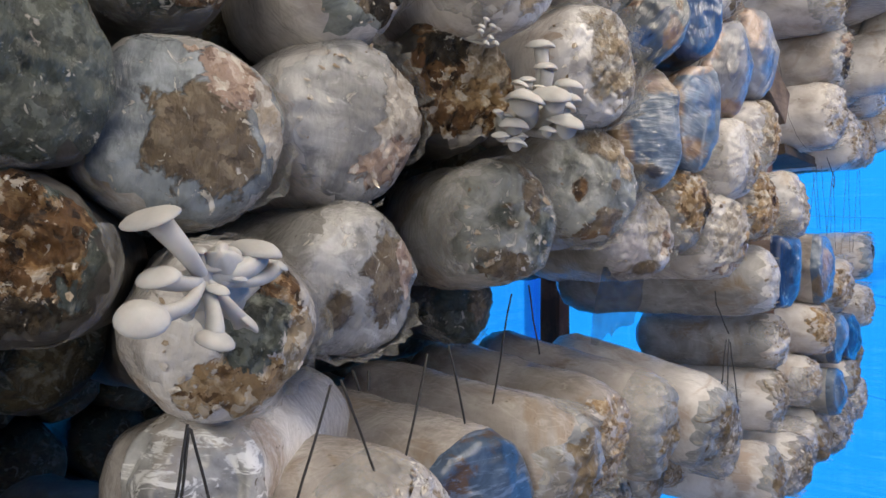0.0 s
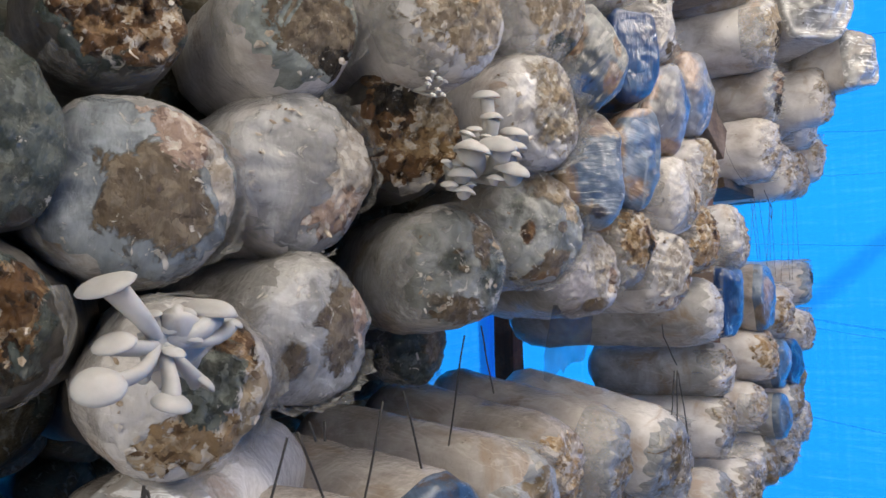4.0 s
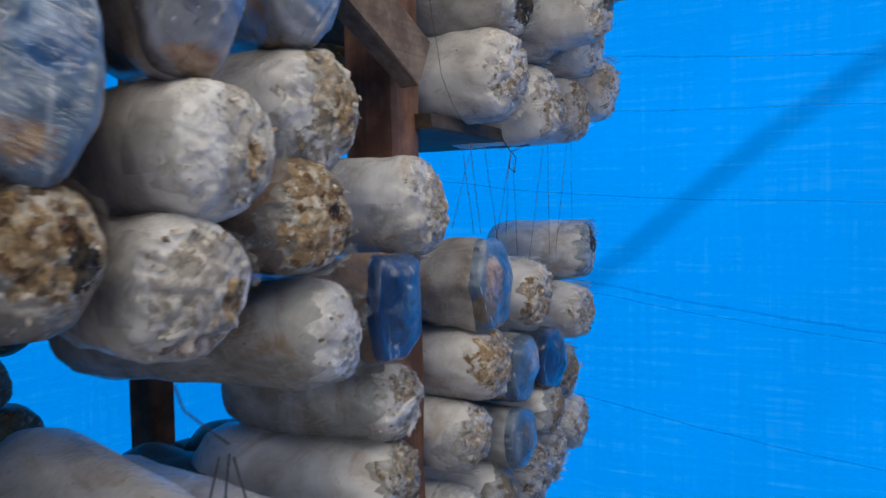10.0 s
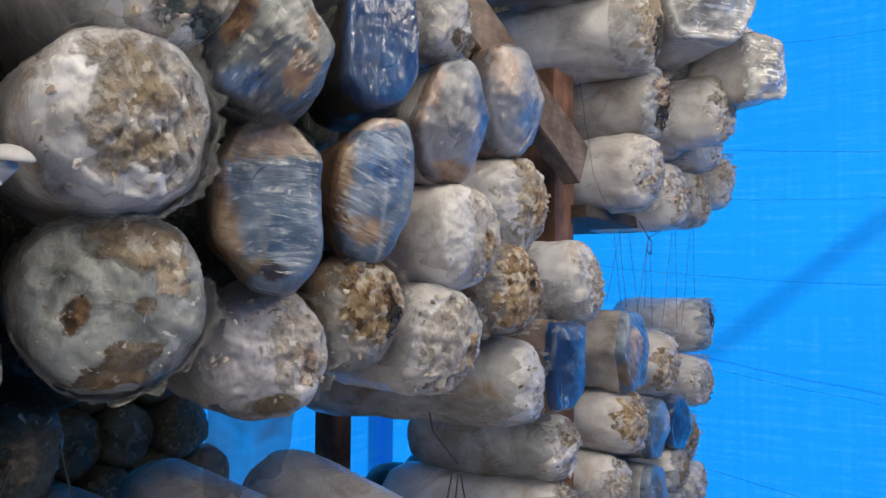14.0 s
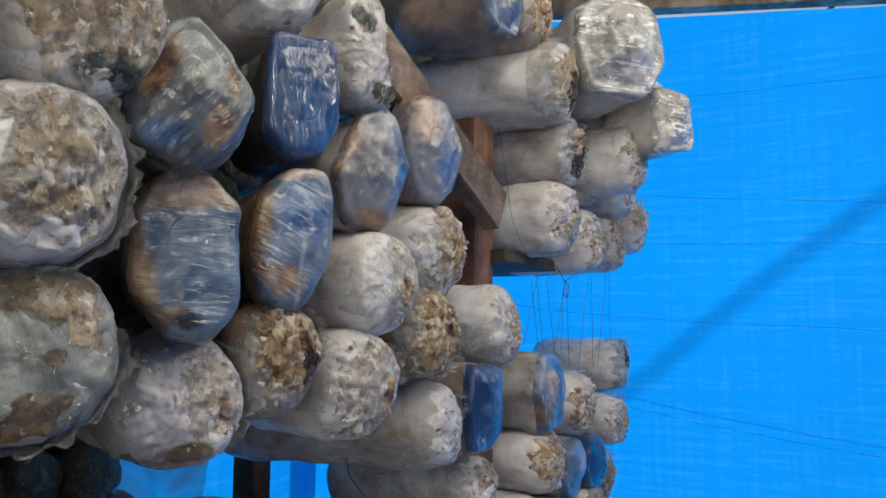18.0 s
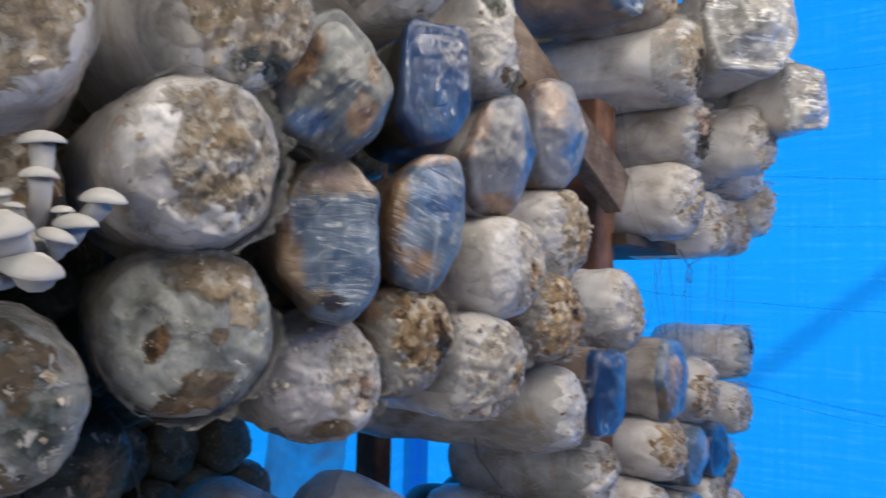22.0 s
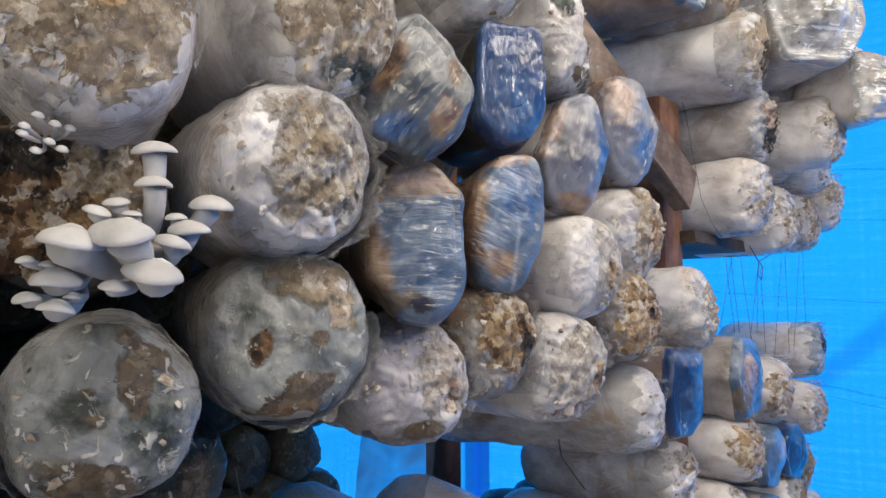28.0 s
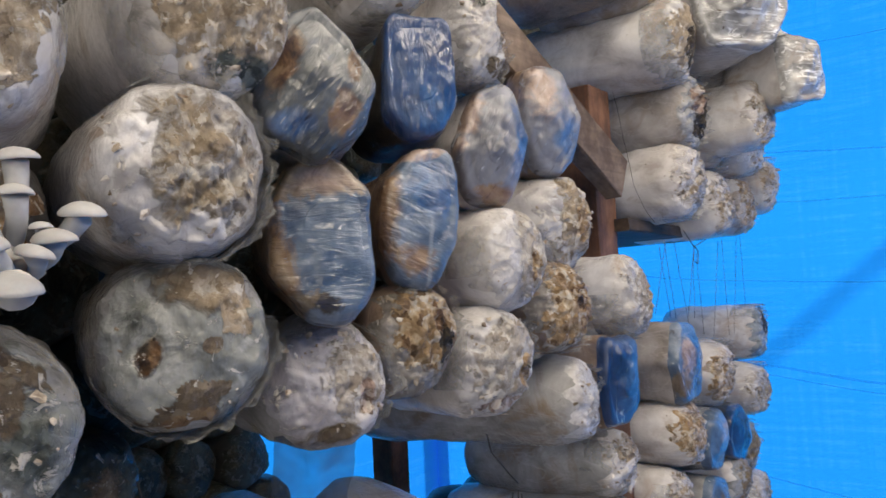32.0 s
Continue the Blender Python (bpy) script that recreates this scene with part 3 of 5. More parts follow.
# bare earth floor
def ground():
    verts, faces, n = [], [], 60
    for j in range(n + 1):
        for i in range(n + 1):
            x, y = [math.copysign(abs(2 * k / n - 1) ** 3, 2 * k / n - 1) * 60 for k in (i, j)]
            verts.append((x, y + 0.5, 0.02 * fractal(x * 0.8, y * 0.8, 0)))
    for j in range(n):
        for i in range(n):
            a = j * (n + 1) + i
            faces.append((a, a + 1, a + n + 2, a + n + 1))
    m, nt, bsdf = material("trodden_earth", 0.9)
    at = coords(nt, own=False)
    nt.links.new(ramp(nt, noise_of(nt, at, 3, 8, 0.65), (0.35, (0.30, 0.27, 0.23)), (0.7, (0.45, 0.42, 0.37))), bsdf.inputs["Base Color"])
    nt.links.new(bump(nt, noise_of(nt, at, 40, 6, 0.7), 0.6, 0.01), bsdf.inputs["Normal"])
    tagged(link_mesh("ground", verts, faces, m), "pale dry trodden earth under the racks", "ground", kind="structure")


ground()
sheet("wall_end", (SHED_X0 - 0.06, SHED_Y1, 0), (1, 0, 0), 1.945, 0.02, 2.335, TARP, "bright blue woven tarpaulin wall lit from outside", 0.014, (-1, -0.05), 0.13)
sheet("wall_end_flap", (SHED_X0 + 1.86, SHED_Y1 + 0.03, 0), (1, 0, 0), 0.9, 0.02, 2.085, TARP, "blue tarpaulin flap beside a bright slit", 0.014, (0, 0.012), 0.13)
sheet("wall_back", (SHED_X0, SHED_Y0, 0), (0, 1, 0), SHED_Y1 - SHED_Y0 + 0.06, 0.02, EAVE, TARP, "bright blue tarpaulin wall behind the racks")
sheet("wall_aisle", (SHED_X1, SHED_Y0, 0), (0, 1, 0), SHED_Y1 - SHED_Y0, 0.02, EAVE - 0.3, TARP, "blue tarpaulin wall along the aisle")


def plain_board(name, verts, thick, mat, label, category):
    lo = [Vector(v) for v in verts]
    up = (lo[1] - lo[0]).cross(lo[3] - lo[0]).normalized() * thick
    vs = lo + [v + up for v in lo]
    fs = [(0, 3, 2, 1), (4, 5, 6, 7)] + [(i, (i + 1) % 4, (i + 1) % 4 + 4, i + 4) for i in range(4)]
    return tagged(link_mesh(name, vs, fs, mat, smooth=False), label, category, kind="structure")


ROOF = wood_material("weathered_roof", (0.26, 0.22, 0.17), (0.12, 0.1, 0.08), 0)
# unseen roof and front boards, assumed, close the shed and shape its light
for x0, x1, y0, y1, nm in ((SHED_X0 - 0.3, 0.15, SHED_Y0 - 0.4, SHED_Y1 + 0.12, "ceiling"), (1.05, SHED_X1 + 0.4, SHED_Y0 - 0.4, SHED_Y1 + 0.12, "ceiling_side"), (0.15, 1.05, 1.4, SHED_Y1 + 0.12, "ceiling_end"), (0.15, 1.05, SHED_Y0 - 0.4, -0.3, "ceiling_front")):
    plain_board(nm, [(x0, y0, 2.42), (x1, y0, 2.42), (x1, y1, 2.42), (x0, y1, 2.42)], 0.03, ROOF, "assumed weathered roof, unseen, with a gap for the overhead lamp", "roof")
plain_board("wall_front", [(SHED_X0, SHED_Y0, 0), (0.2, SHED_Y0, 0), (0.2, SHED_Y0, 2.42), (SHED_X0, SHED_Y0, 2.42)], 0.02, ROOF, "unseen board wall assumed at the near end", "wall")
plain_board("wall_front_side", [(1.3, SHED_Y0, 0), (SHED_X1, SHED_Y0, 0), (SHED_X1, SHED_Y0, 2.42), (1.3, SHED_Y0, 2.42)], 0.02, ROOF, "unseen board wall assumed at the near end", "wall")
purlin = empty("purlin", (0, 0, 0), "tan wooden purlin along the top of the tarpaulin", "beam")
beam("timber", (SHED_X0, SHED_Y1 - 0.03, 2.385), (SHED_X1, SHED_Y1 - 0.03, 2.03), 0.05, 0.115, PURLIN, purlin, (0, 1, 0))
stay = empty("diagonal_stay", (0, 0, 0), "diagonal bamboo stay outside that shades the tarpaulin", "beam")
beam("pole", (-1.36, SHED_Y1 + 0.35, 0.97), (1.1, SHED_Y1 + 0.35, 2.735), 0.010, 0.010, RAIL, stay, (0, 1, 0))
beam("upright", (-1.34, SHED_Y1 + 0.38, 0), (-1.34, SHED_Y1 + 0.38, 1.15), 0.05, 0.04, RAIL, stay, (0, 1, 0))


def seam(z0, z1, tall, x0=-0.5, x1=0.7, sag=0.02):
    """A welded overlap across the end sheet, a second layer on its outer side."""
    vs, fs, n = [], [], 30
    for i in range(n + 1):
        k = i / n
        z = z0 + (z1 - z0) * k - sag * math.sin(math.pi * k) + 0.006 * fractal(k * 6, z0, 0, 3)
        x, y = x0 + (x1 - x0) * k, SHED_Y1 - 0.022
        vs += [(x, y, z), (x, y - 0.004, z + tall * 0.5), (x, y, z + tall)]
    for i in range(n):
        for j in (0, 1):
            a = 3 * i + j
            fs.append((a, a + 3, a + 4, a + 1))
    link_mesh("seam", vs, fs, SEAM, bpy.data.objects["wall_end"])


for z0, z1, tall in ((1.225, 1.04, 0.006), (1.20, 1.02, 0.003), (1.755, 1.615, 0.004), (1.60, 1.53, 0.003), (1.98, 1.93, 0.003), (1.40, 1.33, 0.003), (0.95, 0.75, 0.004)):
    seam(z0, z1, tall)

# ---- the rack ----
rack = empty("rack", (-0.1, 1.28, 0), "brown timber rack that carries the bags", "rack")


def rack_beam(name, a, b, width, depth, mat, side=(1, 0, 0), label=""):
    ob = beam(name, a, b, width, depth, mat, rack, side, label=label)
    ob.matrix_parent_inverse = Matrix.Translation((0.1, -1.28, 0))
    return ob


rack_beam("post", (-0.109, 1.285, 0), (-0.109, 1.285, 1.664), 0.07, 0.07, POST)
rack_beam("post", (-0.491, 1.234, 0), (-0.491, 1.234, 2.4), 0.045, 0.045, POST)
rack_beam("post", (-0.2, -0.35, 0), (-0.2, -0.35, 2.4), 0.07, 0.07, POST)
rack_beam("brace", (-0.045, 1.263, 1.512), (-0.09, 0.70, 1.80), 0.028, 0.066, PLANK, (1, 0, 0), "grey-brown diagonal plank nailed to the post")
# added to carry the dark bags that hide the far wall
far_rack = empty("rack", (-0.9, 0.4, 0), "added dark timber rack under the light-blocking back bags", "rack")
for a, b in (((-0.86, -0.55, 0.785), (-0.86, 1.34, 0.785)), ((-0.95, -0.55, 0.785), (-0.95, 1.34, 0.785))):
    beam("rail", a, b, 0.03, 0.03, RAIL, far_rack).matrix_parent_inverse = Matrix.Translation((0.9, -0.4, 0))
for x, y in ((-0.86, -0.5), (-0.95, -0.5), (-0.86, 1.3), (-0.95, 1.3)):
    beam("post", (x, y, 0), (x, y, 0.772), 0.03, 0.03, RAIL, far_rack).matrix_parent_inverse = Matrix.Translation((0.9, -0.4, 0))
rack_beam("shelf_board", (-0.17, 1.31, 1.448), (-0.17, 1.68, 1.448), 0.24, 0.02, RAIL)

# ---- mushroom bags ----
LABELS = {
    "grey": "plastic-wrapped mushroom log with a rough grey-white end",
    "green": "plastic-wrapped mushroom log with a mouldy grey-green end",
    "tan": "plastic-wrapped mushroom log with a crumbly tan end",
    "white": "plastic-wrapped mushroom log with a pale creased end",
    "brown": "torn mushroom log with crumbly brown sawdust showing",
    "mould": "mushroom log with a dark mouldy brown-green end",
    "ochre": "mushroom log with crumbly ochre sawdust at its end",
    "blotched": "mushroom log under grey-green film with brown blotches",
    "clouded": "mushroom log under cloudy film with brown patches",
    "silver": "mushroom log with a taut folded silvery film end",
    "blue": "mushroom log with a dark glossy blue film end",
    "rust": "mushroom log with a taut rust-stained film end",
    "clear": "mushroom log with a gathered end of crumpled clear film",
}
count = [0]
SHOULDER = ((-0.048, 1.0), (-0.036, 0.992), (-0.026, 0.972), (-0.017, 0.94), (-0.010, 0.895), (-0.004, 0.835), (0.0, 0.76))


TIGHT = ((-0.032, 1.0), (-0.018, 0.997), (-0.010, 0.985), (-0.005, 0.96), (-0.002, 0.92), (0.0, 0.86), (0.0, 0.76))


def end_of(spec, look_of, radius):
    """The material of one bag's end: cloudy film with torn patches, or film drawn tight."""
    milk, patches, extra = spec[0], spec[1], spec[2] if len(spec) > 2 else {}
    make = wrap_material if look_of in FOILS else end_material
    return make(milk + "_" + look_of + "_end", radius, milk, patches, **extra)


def bag(at, radius, look_of, sleeve="pale", length=0.21, yaw=0.0, pitch=0.0, dome=0.012, rough=1.0, corners=0, turn=0.0, film=1, squash=1.0, fine=1, shape=(), end=None):
    """A filled bag lying on its side: its open end at the given place faces the aisle (+x)."""
    count[0] += 1
    seed = count[0] * 7.31
    rng = random.Random(count[0])
    thing = empty("mushroom_bag", at, LABELS[look_of], "mushroom bag", "stacked mushroom bags")
    thing.rotation_euler = (0, radians(-pitch), radians(yaw))
    taut = look_of in FOILS
    worn = end[1] if end and not taut else ()
    amps = [(k, rng.uniform(0.3, 1.0) * a, rng.uniform(0, 6.28)) for k, a in ((2, 0.035), (3, 0.026), (4, 0.018), (5, 0.012), (7, 0.008))]
    angles, steps = ((104, 34) if end else (72, 22)) if fine else (32, 8)
    reach = []
    if shape:
        # the outline of the end, a polygon in bag radii with rounded corners
        for i in range(angles):
            c, s, best = math.cos(2 * math.pi * i / angles), math.sin(2 * math.pi * i / angles), 1.0
            for (a, b), (p, q) in zip(shape, shape[1:] + shape[:1]):
                det = c * (b - q) - s * (a - p)
                k = (a * (b - q) - b * (a - p)) / det if abs(det) > 1e-9 else -1
                w = (c * b - s * a) / det if abs(det) > 1e-9 else -1
                if k > 0 and -1e-6 <= w <= 1 + 1e-6:
                    best = k
            reach.append(best)
        reach = [sum(reach[(i + j) % angles] for j in range(-2, 3)) / 5 * 1.09 for i in range(angles)]
        mean = sum(reach) / angles

    def outline(th, front):
        s = 1 + sum(a * math.cos(k * th + f) for k, a, f in amps)
        if reach:
            here = reach[round(th * angles / (2 * math.pi)) % angles]
            return (1 + (s - 1) * 0.3) * (mean * (1 - front) + here * front)
        if corners:
            step = 2 * math.pi / corners
            local = (th - radians(turn)) % step - step / 2
            poly = math.cos(step / 2) / math.cos(local) * 1.1
            s *= 1 + (poly - 1) * 0.55 * front
        return s

    def place(x, r, th, front, amp):
        s = outline(th, front)
        y, z = radius * r * s * math.cos(th) * squash, radius * r * s * math.sin(th)
        d = fractal(x * 16 + seed, y * 16, z * 16, 3) * 0.0055 + fractal(x * 55, y * 55 + seed, z * 55, 3) * 0.0016 * amp
        c = 1 + d / radius if r > 0.4 else 1.0
        return x, y * c, z * c

    th_all = [2 * math.pi * i / angles for i in range(angles)]
    body = []
    back = [(-length, 0.02), (-length + 0.002, 0.5), (-length + 0.014, 0.84), (-length + 0.035, 0.97)]
    mids = [(-length + 0.035 + (length - (0.067 if taut else 0.083)) * i / 8, 1.0) for i in range(1, 9)]
    for x, r in back + mids:
        front = min(1.0, max(0.0, (x + 0.11) / 0.07))
        body.append([place(x, r, th, front, 1.0) for th in th_all])
    hollow = look_of == "brown"
    tilt_y, tilt_z = rng.uniform(-0.12, 0.12), rng.uniform(-0.12, 0.12)

    def cap_point(x0, r, th):
        p = place(x0, r, th, 1.0, 1.0 if r > 0.75 else 0.0)
        e = min(1.0, max(0.0, (0.97 - r) * 5))
        x = x0 + (dome * (1 - (r / 0.76) ** 2) if r < 0.76 else 0.0) + e * (p[1] * tilt_y + p[2] * tilt_z)
        if taut:
            x += e * fractal(p[1] * 24 + seed, p[2] * 24, seed, 3) * (0.013 if look_of == "clear" else 0.004)
        else:
            big = fractal(p[1] * 30 + seed, p[2] * 30, x0 * 30 + seed, 4)
            chip = fractal(p[1] * 75 + seed, p[2] * 75, x0 * 75, 4)
            chip = 0.5 * chip + 0.5 * math.floor(chip * 5) / 5
            x += e * rough * (0.55 if end else 1.0) * (big * 0.005 + chip * 0.0042 - 0.008 * max(0.0, big - 0.35))
            for u, v, ru, rv, turn_of, soil, *_ in worn:
                du, dv, q = p[1] / radius - u, p[2] / radius - v, radians(turn_of)
                far = math.hypot((du * math.cos(q) + dv * math.sin(q)) / ru, (dv * math.cos(q) - du * math.sin(q)) / rv)
                if far < 1.25 and soil not in ("umber", "rust", "blue"):
                    m_in = min(1.0, (1.25 - far) * 3)
                    lump = fractal(p[1] * 120 + seed, p[2] * 80, seed, 4)
                    x += e * m_in * (0.0024 * lump - 0.002 * max(0.0, fractal(p[1] * 40, p[2] * 40 + seed, 3.0, 3)) - 0.001)
            if hollow:
                x += max(0.0, 1 - r / 0.9) * -0.014 + e * fractal(p[1] * 60, p[2] * 60 + seed, 0, 5) * 0.009
            if 0.3 < r < 0.985:
                x += (1 - abs(r - 0.8) / 0.5) * 0.0045 * fractal(math.cos(th) * 3.2 + seed, math.sin(th) * 3.2, r * 1.2, 3)
        return x, p[1], p[2]

    profile = TIGHT if taut else SHOULDER

    def on_profile(u, th):
        i = min(5, int(u))
        f = u - i
        (x0, r0), (x1, r1) = profile[i], profile[i + 1]
        return cap_point(x0 + (x1 - x0) * f, r0 + (r1 - r0) * f, th)

    # the film is torn along an uneven line round the shoulder
    edge = [1.0 if taut else min(5.4, max(1.2, 3.6 + 3.4 * fractal(math.cos(th) * 2.6 + seed, math.sin(th) * 2.6, seed, 5))) for th in th_all]
    for k in range(1, 5):
        body.append([on_profile(u * k / 4, th) for u, th in zip(edge, th_all)])
    verts, faces = rings(body, True, False)
    tube = link_mesh("sleeve", verts, faces, SLEEVES[sleeve], thing)

    cap = [[on_profile(u + (6 - u) * k / 5, th) for u, th in zip(edge, th_all)] for k in range(6)]
    cap += [[cap_point(0.0, 0.76 * (1 - (j + 1) / steps) + 0.001, th) for th in th_all] for j in range(steps)]
    verts, faces = rings(cap, False, True)
    front = link_mesh("film_end" if taut else "open_end", verts, faces, end_of(end, look_of, radius) if end else FOILS[look_of] if taut else FACES[look_of], thing)

    if not taut and fine and look_of in ("grey", "tan", "white", "brown", "green", "ochre", "blotched"):
        # chips of dried mycelium standing off the crumbled end
        vs, fs, many = [], [], {"brown": 60, "tan": 95, "green": 60, "blotched": 30}.get(look_of, 85)
        many = many // 3 if end else many
        for k in range(many):
            a = min(len(cap) - 2, max(1, int(rng.gauss(7, 3.6))))
            b = rng.randrange(angles)
            o = Vector(cap[a][b])
            n = (Vector(cap[a][(b + 1) % angles]) - o).cross(Vector(cap[a + 1][b]) - o)
            n = n.normalized() if n.length > 1e-9 else Vector((1, 0, 0))
            n = n if n.x > 0 else -n
            u = n.cross(Vector((rng.uniform(-1, 1), rng.uniform(-1, 1), rng.uniform(-1, 1)))).normalized()
            w = n.cross(u)
            size, lift = 0.0011 + 0.0032 * rng.random() ** 2, rng.uniform(0.2, 1.0)
            first, sides = len(vs), rng.randrange(5, 8)
            for i in range(sides):
                q = 6.2832 * (i + rng.uniform(-0.3, 0.3)) / sides
                e1, e2 = size * math.cos(q) * rng.uniform(0.7, 1.5), size * math.sin(q) * rng.uniform(0.5, 1.0)
                vs.append(o + u * e1 + w * e2 + n * (0.0006 + max(0.0, e1) * lift + rng.uniform(0, 0.0006)))
            vs.append(o + n * (0.0016 + size * lift * 0.25))
            fs += [(first + i, first + (i + 1) % sides, first + sides) for i in range(sides)]
        tagged(link_mesh("crust", vs, fs, FLAKE, front, smooth=False), "crust of peeling pale mycelium", kind="stuff")

    if film and not taut:
        # torn film left round the rim
        for k in range(film):
            start, span = rng.uniform(-0.6, 6.28), rng.uniform(0.8, 2.6)
            n = max(8, int(span * 14))
            vs, fs = [], []
            for i in range(n + 1):
                th = start + span * i / n
                ease = max(0.0, math.sin(math.pi * i / n)) ** 0.5
                j1, j2 = fractal(th * 5, seed, k, 3), fractal(th * 11, seed + 9, k, 4)
                for x, r in ((-0.05, 1.01), (-0.032, 1.01 + 0.015 * ease), (-0.016 + 0.012 * ease * j1, 0.985 + ease * (0.03 + 0.05 * j2)), (-0.004 + 0.02 * ease * (0.3 + j2), 0.94 + ease * (0.05 + 0.12 * j1))):
                    s = outline(th, 1.0)
                    vs.append((x, radius * r * s * math.cos(th) * squash, radius * r * s * math.sin(th)))
            for i in range(n):
                for j in range(3):
                    a = i * 4 + j
                    fs.append((a, a + 1, a + 5, a + 4))
            link_mesh("torn_film", vs, fs, FILM, tube, "crinkled clear film torn along the rim")
    return thing


# the upper stack beside the aisle, from the near end on
bag((-0.090, -0.037, 1.353), 0.061, "mould", "dark", rough=0.6, film=2, yaw=-14, end=("dark", ((0.15, -0.45, 0.35, 0.3, 0, "mould"), (0.3, 0.3, 0.3, 0.4, 20, "mould", 0.5))))
bag((-0.080, 0.066, 1.327), 0.065, "clouded", "grey", rough=0.5, film=2, yaw=-20, end=("cool", ((0.08, -0.18, 0.52, 0.58, 10, "umber", 0.12), (0.45, 0.5, 0.4, 0.28, -35, "blush"), (0.72, 0.1, 0.14, 0.6, 12, "pale"))))
bag((-0.090, 0.224, 1.356), 0.069, "white", "pale", rough=0.5, yaw=-14, film=2, end=("grey", ((0.55, -0.15, 0.42, 0.75, 8, "pale"), (0.4, -0.5, 0.5, 0.25, 20, "blush"))))
bag((-0.100, -0.036, 1.246), 0.052, "brown", "dark", film=1, yaw=-38, end=("dark", ((0.0, 0.1, 0.8, 0.85, 0, "brown"), (-0.1, -0.75, 0.9, 0.4, 0, "dark")), {"relief": 1.4}))
bag((-0.050, 0.070, 1.202), 0.057, "tan", "pale", film=3, yaw=-28, end=("white", ((0.15, -0.55, 0.6, 0.38, 12, "ochre"), (0.5, 0.35, 0.3, 0.32, 0, "brown"), (0.25, 0.1, 0.42, 0.4, 0, "mould"), (0.75, -0.25, 0.25, 0.5, 0, "tan"))))
bag((-0.070, 0.205, 1.229), 0.061, "clouded", "grey", rough=0.5, yaw=-12, film=2, end=("grey", ((0.35, 0.05, 0.42, 0.62, -8, "umber", 0.12), (0.62, 0.15, 0.15, 0.5, 0, "blush"), (-0.45, -0.3, 0.2, 0.3, 0, "umber", 0.3))))
bag((-0.120, 0.074, 1.456), 0.053, "brown", "dark", film=1, yaw=-20, end=("dark", ((0.1, -0.1, 0.8, 0.8, 0, "brown"), (0.1, 0.4, 0.5, 0.5, 0, "dark", 0.3))))
bag((-0.080, 0.209, 1.474), 0.057, "grey", "pale", film=2, yaw=-22, end=("green", ((0.2, -0.2, 0.6, 0.5, 0, "umber"), (0.5, -0.6, 0.3, 0.2, 0, "dark"))))
bag((-0.010, 0.319, 1.499), 0.062, "grey", "pale", rough=0.6, film=2, yaw=-26, end=("white", ((0.06, 0.08, 0.86, 0.82, 0, "tan"), (0.1, 0.05, 0.75, 0.7, 0, "umber", 1.3), (-0.45, -0.75, 0.5, 0.14, -24, "pale"), (0.1, 0.05, 0.16, 0.14, 0, "ochre"))))
bag((-0.070, 0.339, 1.403), 0.060, "brown", "dark", film=0, rough=1.6, yaw=-26, end=("drab", ((0.0, 0.0, 1.1, 1.1, 0, "brown"), (-0.35, 0.45, 0.32, 0.3, 0, "dark"), (0.4, 0.3, 0.35, 0.5, 0, "tan"), (0.2, -0.2, 0.5, 0.25, 0, "ochre")), {"relief": 1.6}))
bag((0.000, 0.463, 1.433), 0.063, "grey", "pale", film=3, yaw=-20, rough=1.2, end=("white", ((0.12, 0.12, 0.62, 0.66, 0, "tan", 0.3), (0.35, -0.3, 0.5, 0.42, 24, "pale"), (0.1, -0.35, 0.5, 0.22, 22, "tan", 0.4), (0.5, 0.45, 0.3, 0.2, -30, "pale")), {"relief": 1.4}))
bag((-0.030, 0.341, 1.275), 0.057, "green", "grey", rough=0.8, yaw=-28, film=2, end=("moss", ((0.42, 0.66, 0.5, 0.11, -34, "umber", 0.3), (0.0, -0.62, 0.42, 0.22, 0, "umber"), (-0.2, 0.08, 0.3, 0.2, 0, "mould", 0.5), (-0.12, 0.26, 0.10, 0.05, 15, "umber", 0.5), (-0.05, 0.0, 0.14, 0.07, -25, "umber", 0.6), (-0.3, -0.45, 0.35, 0.16, 0, "umber", 0.6), (0.5, -0.2, 0.3, 0.5, 0, "mould", 0.6), (0.3, 0.35, 0.16, 0.3, 10, "umber", 0.2)), {"flecks": 0.6}))
bag((-0.010, 0.467, 1.318), 0.061, "blotched", "grey", rough=0.7, film=3, yaw=-26, end=("moss", ((0.2, 0.62, 0.7, 0.32, -8, "umber", 0.4), (0.3, 0.5, 0.4, 0.2, -8, "tan", 1.0), (-0.42, -0.12, 0.13, 0.2, -18, "brown", 0.3), (0.22, -0.05, 0.12, 0.1, 0, "umber"), (-0.02, -0.66, 0.42, 0.24, 28, "umber"), (0.05, -0.8, 0.3, 0.12, 10, "rust", 0.3), (0.5, 0.3, 0.2, 0.3, 0, "tan"), (-0.55, 0.25, 0.22, 0.4, 0, "mould", 1.5)), {"flecks": 0.62}))
bag((0.000, 0.492, 1.551), 0.066, "tan", "pale", rough=0.7, yaw=-12, length=0.24, end=("drab", ((0.0, 0.0, 0.85, 0.9, 0, "tan"), (0.1, 0.2, 0.65, 0.6, 0, "umber", 1.3), (0.3, -0.7, 0.5, 0.2, 0, "mould", 0.3))))
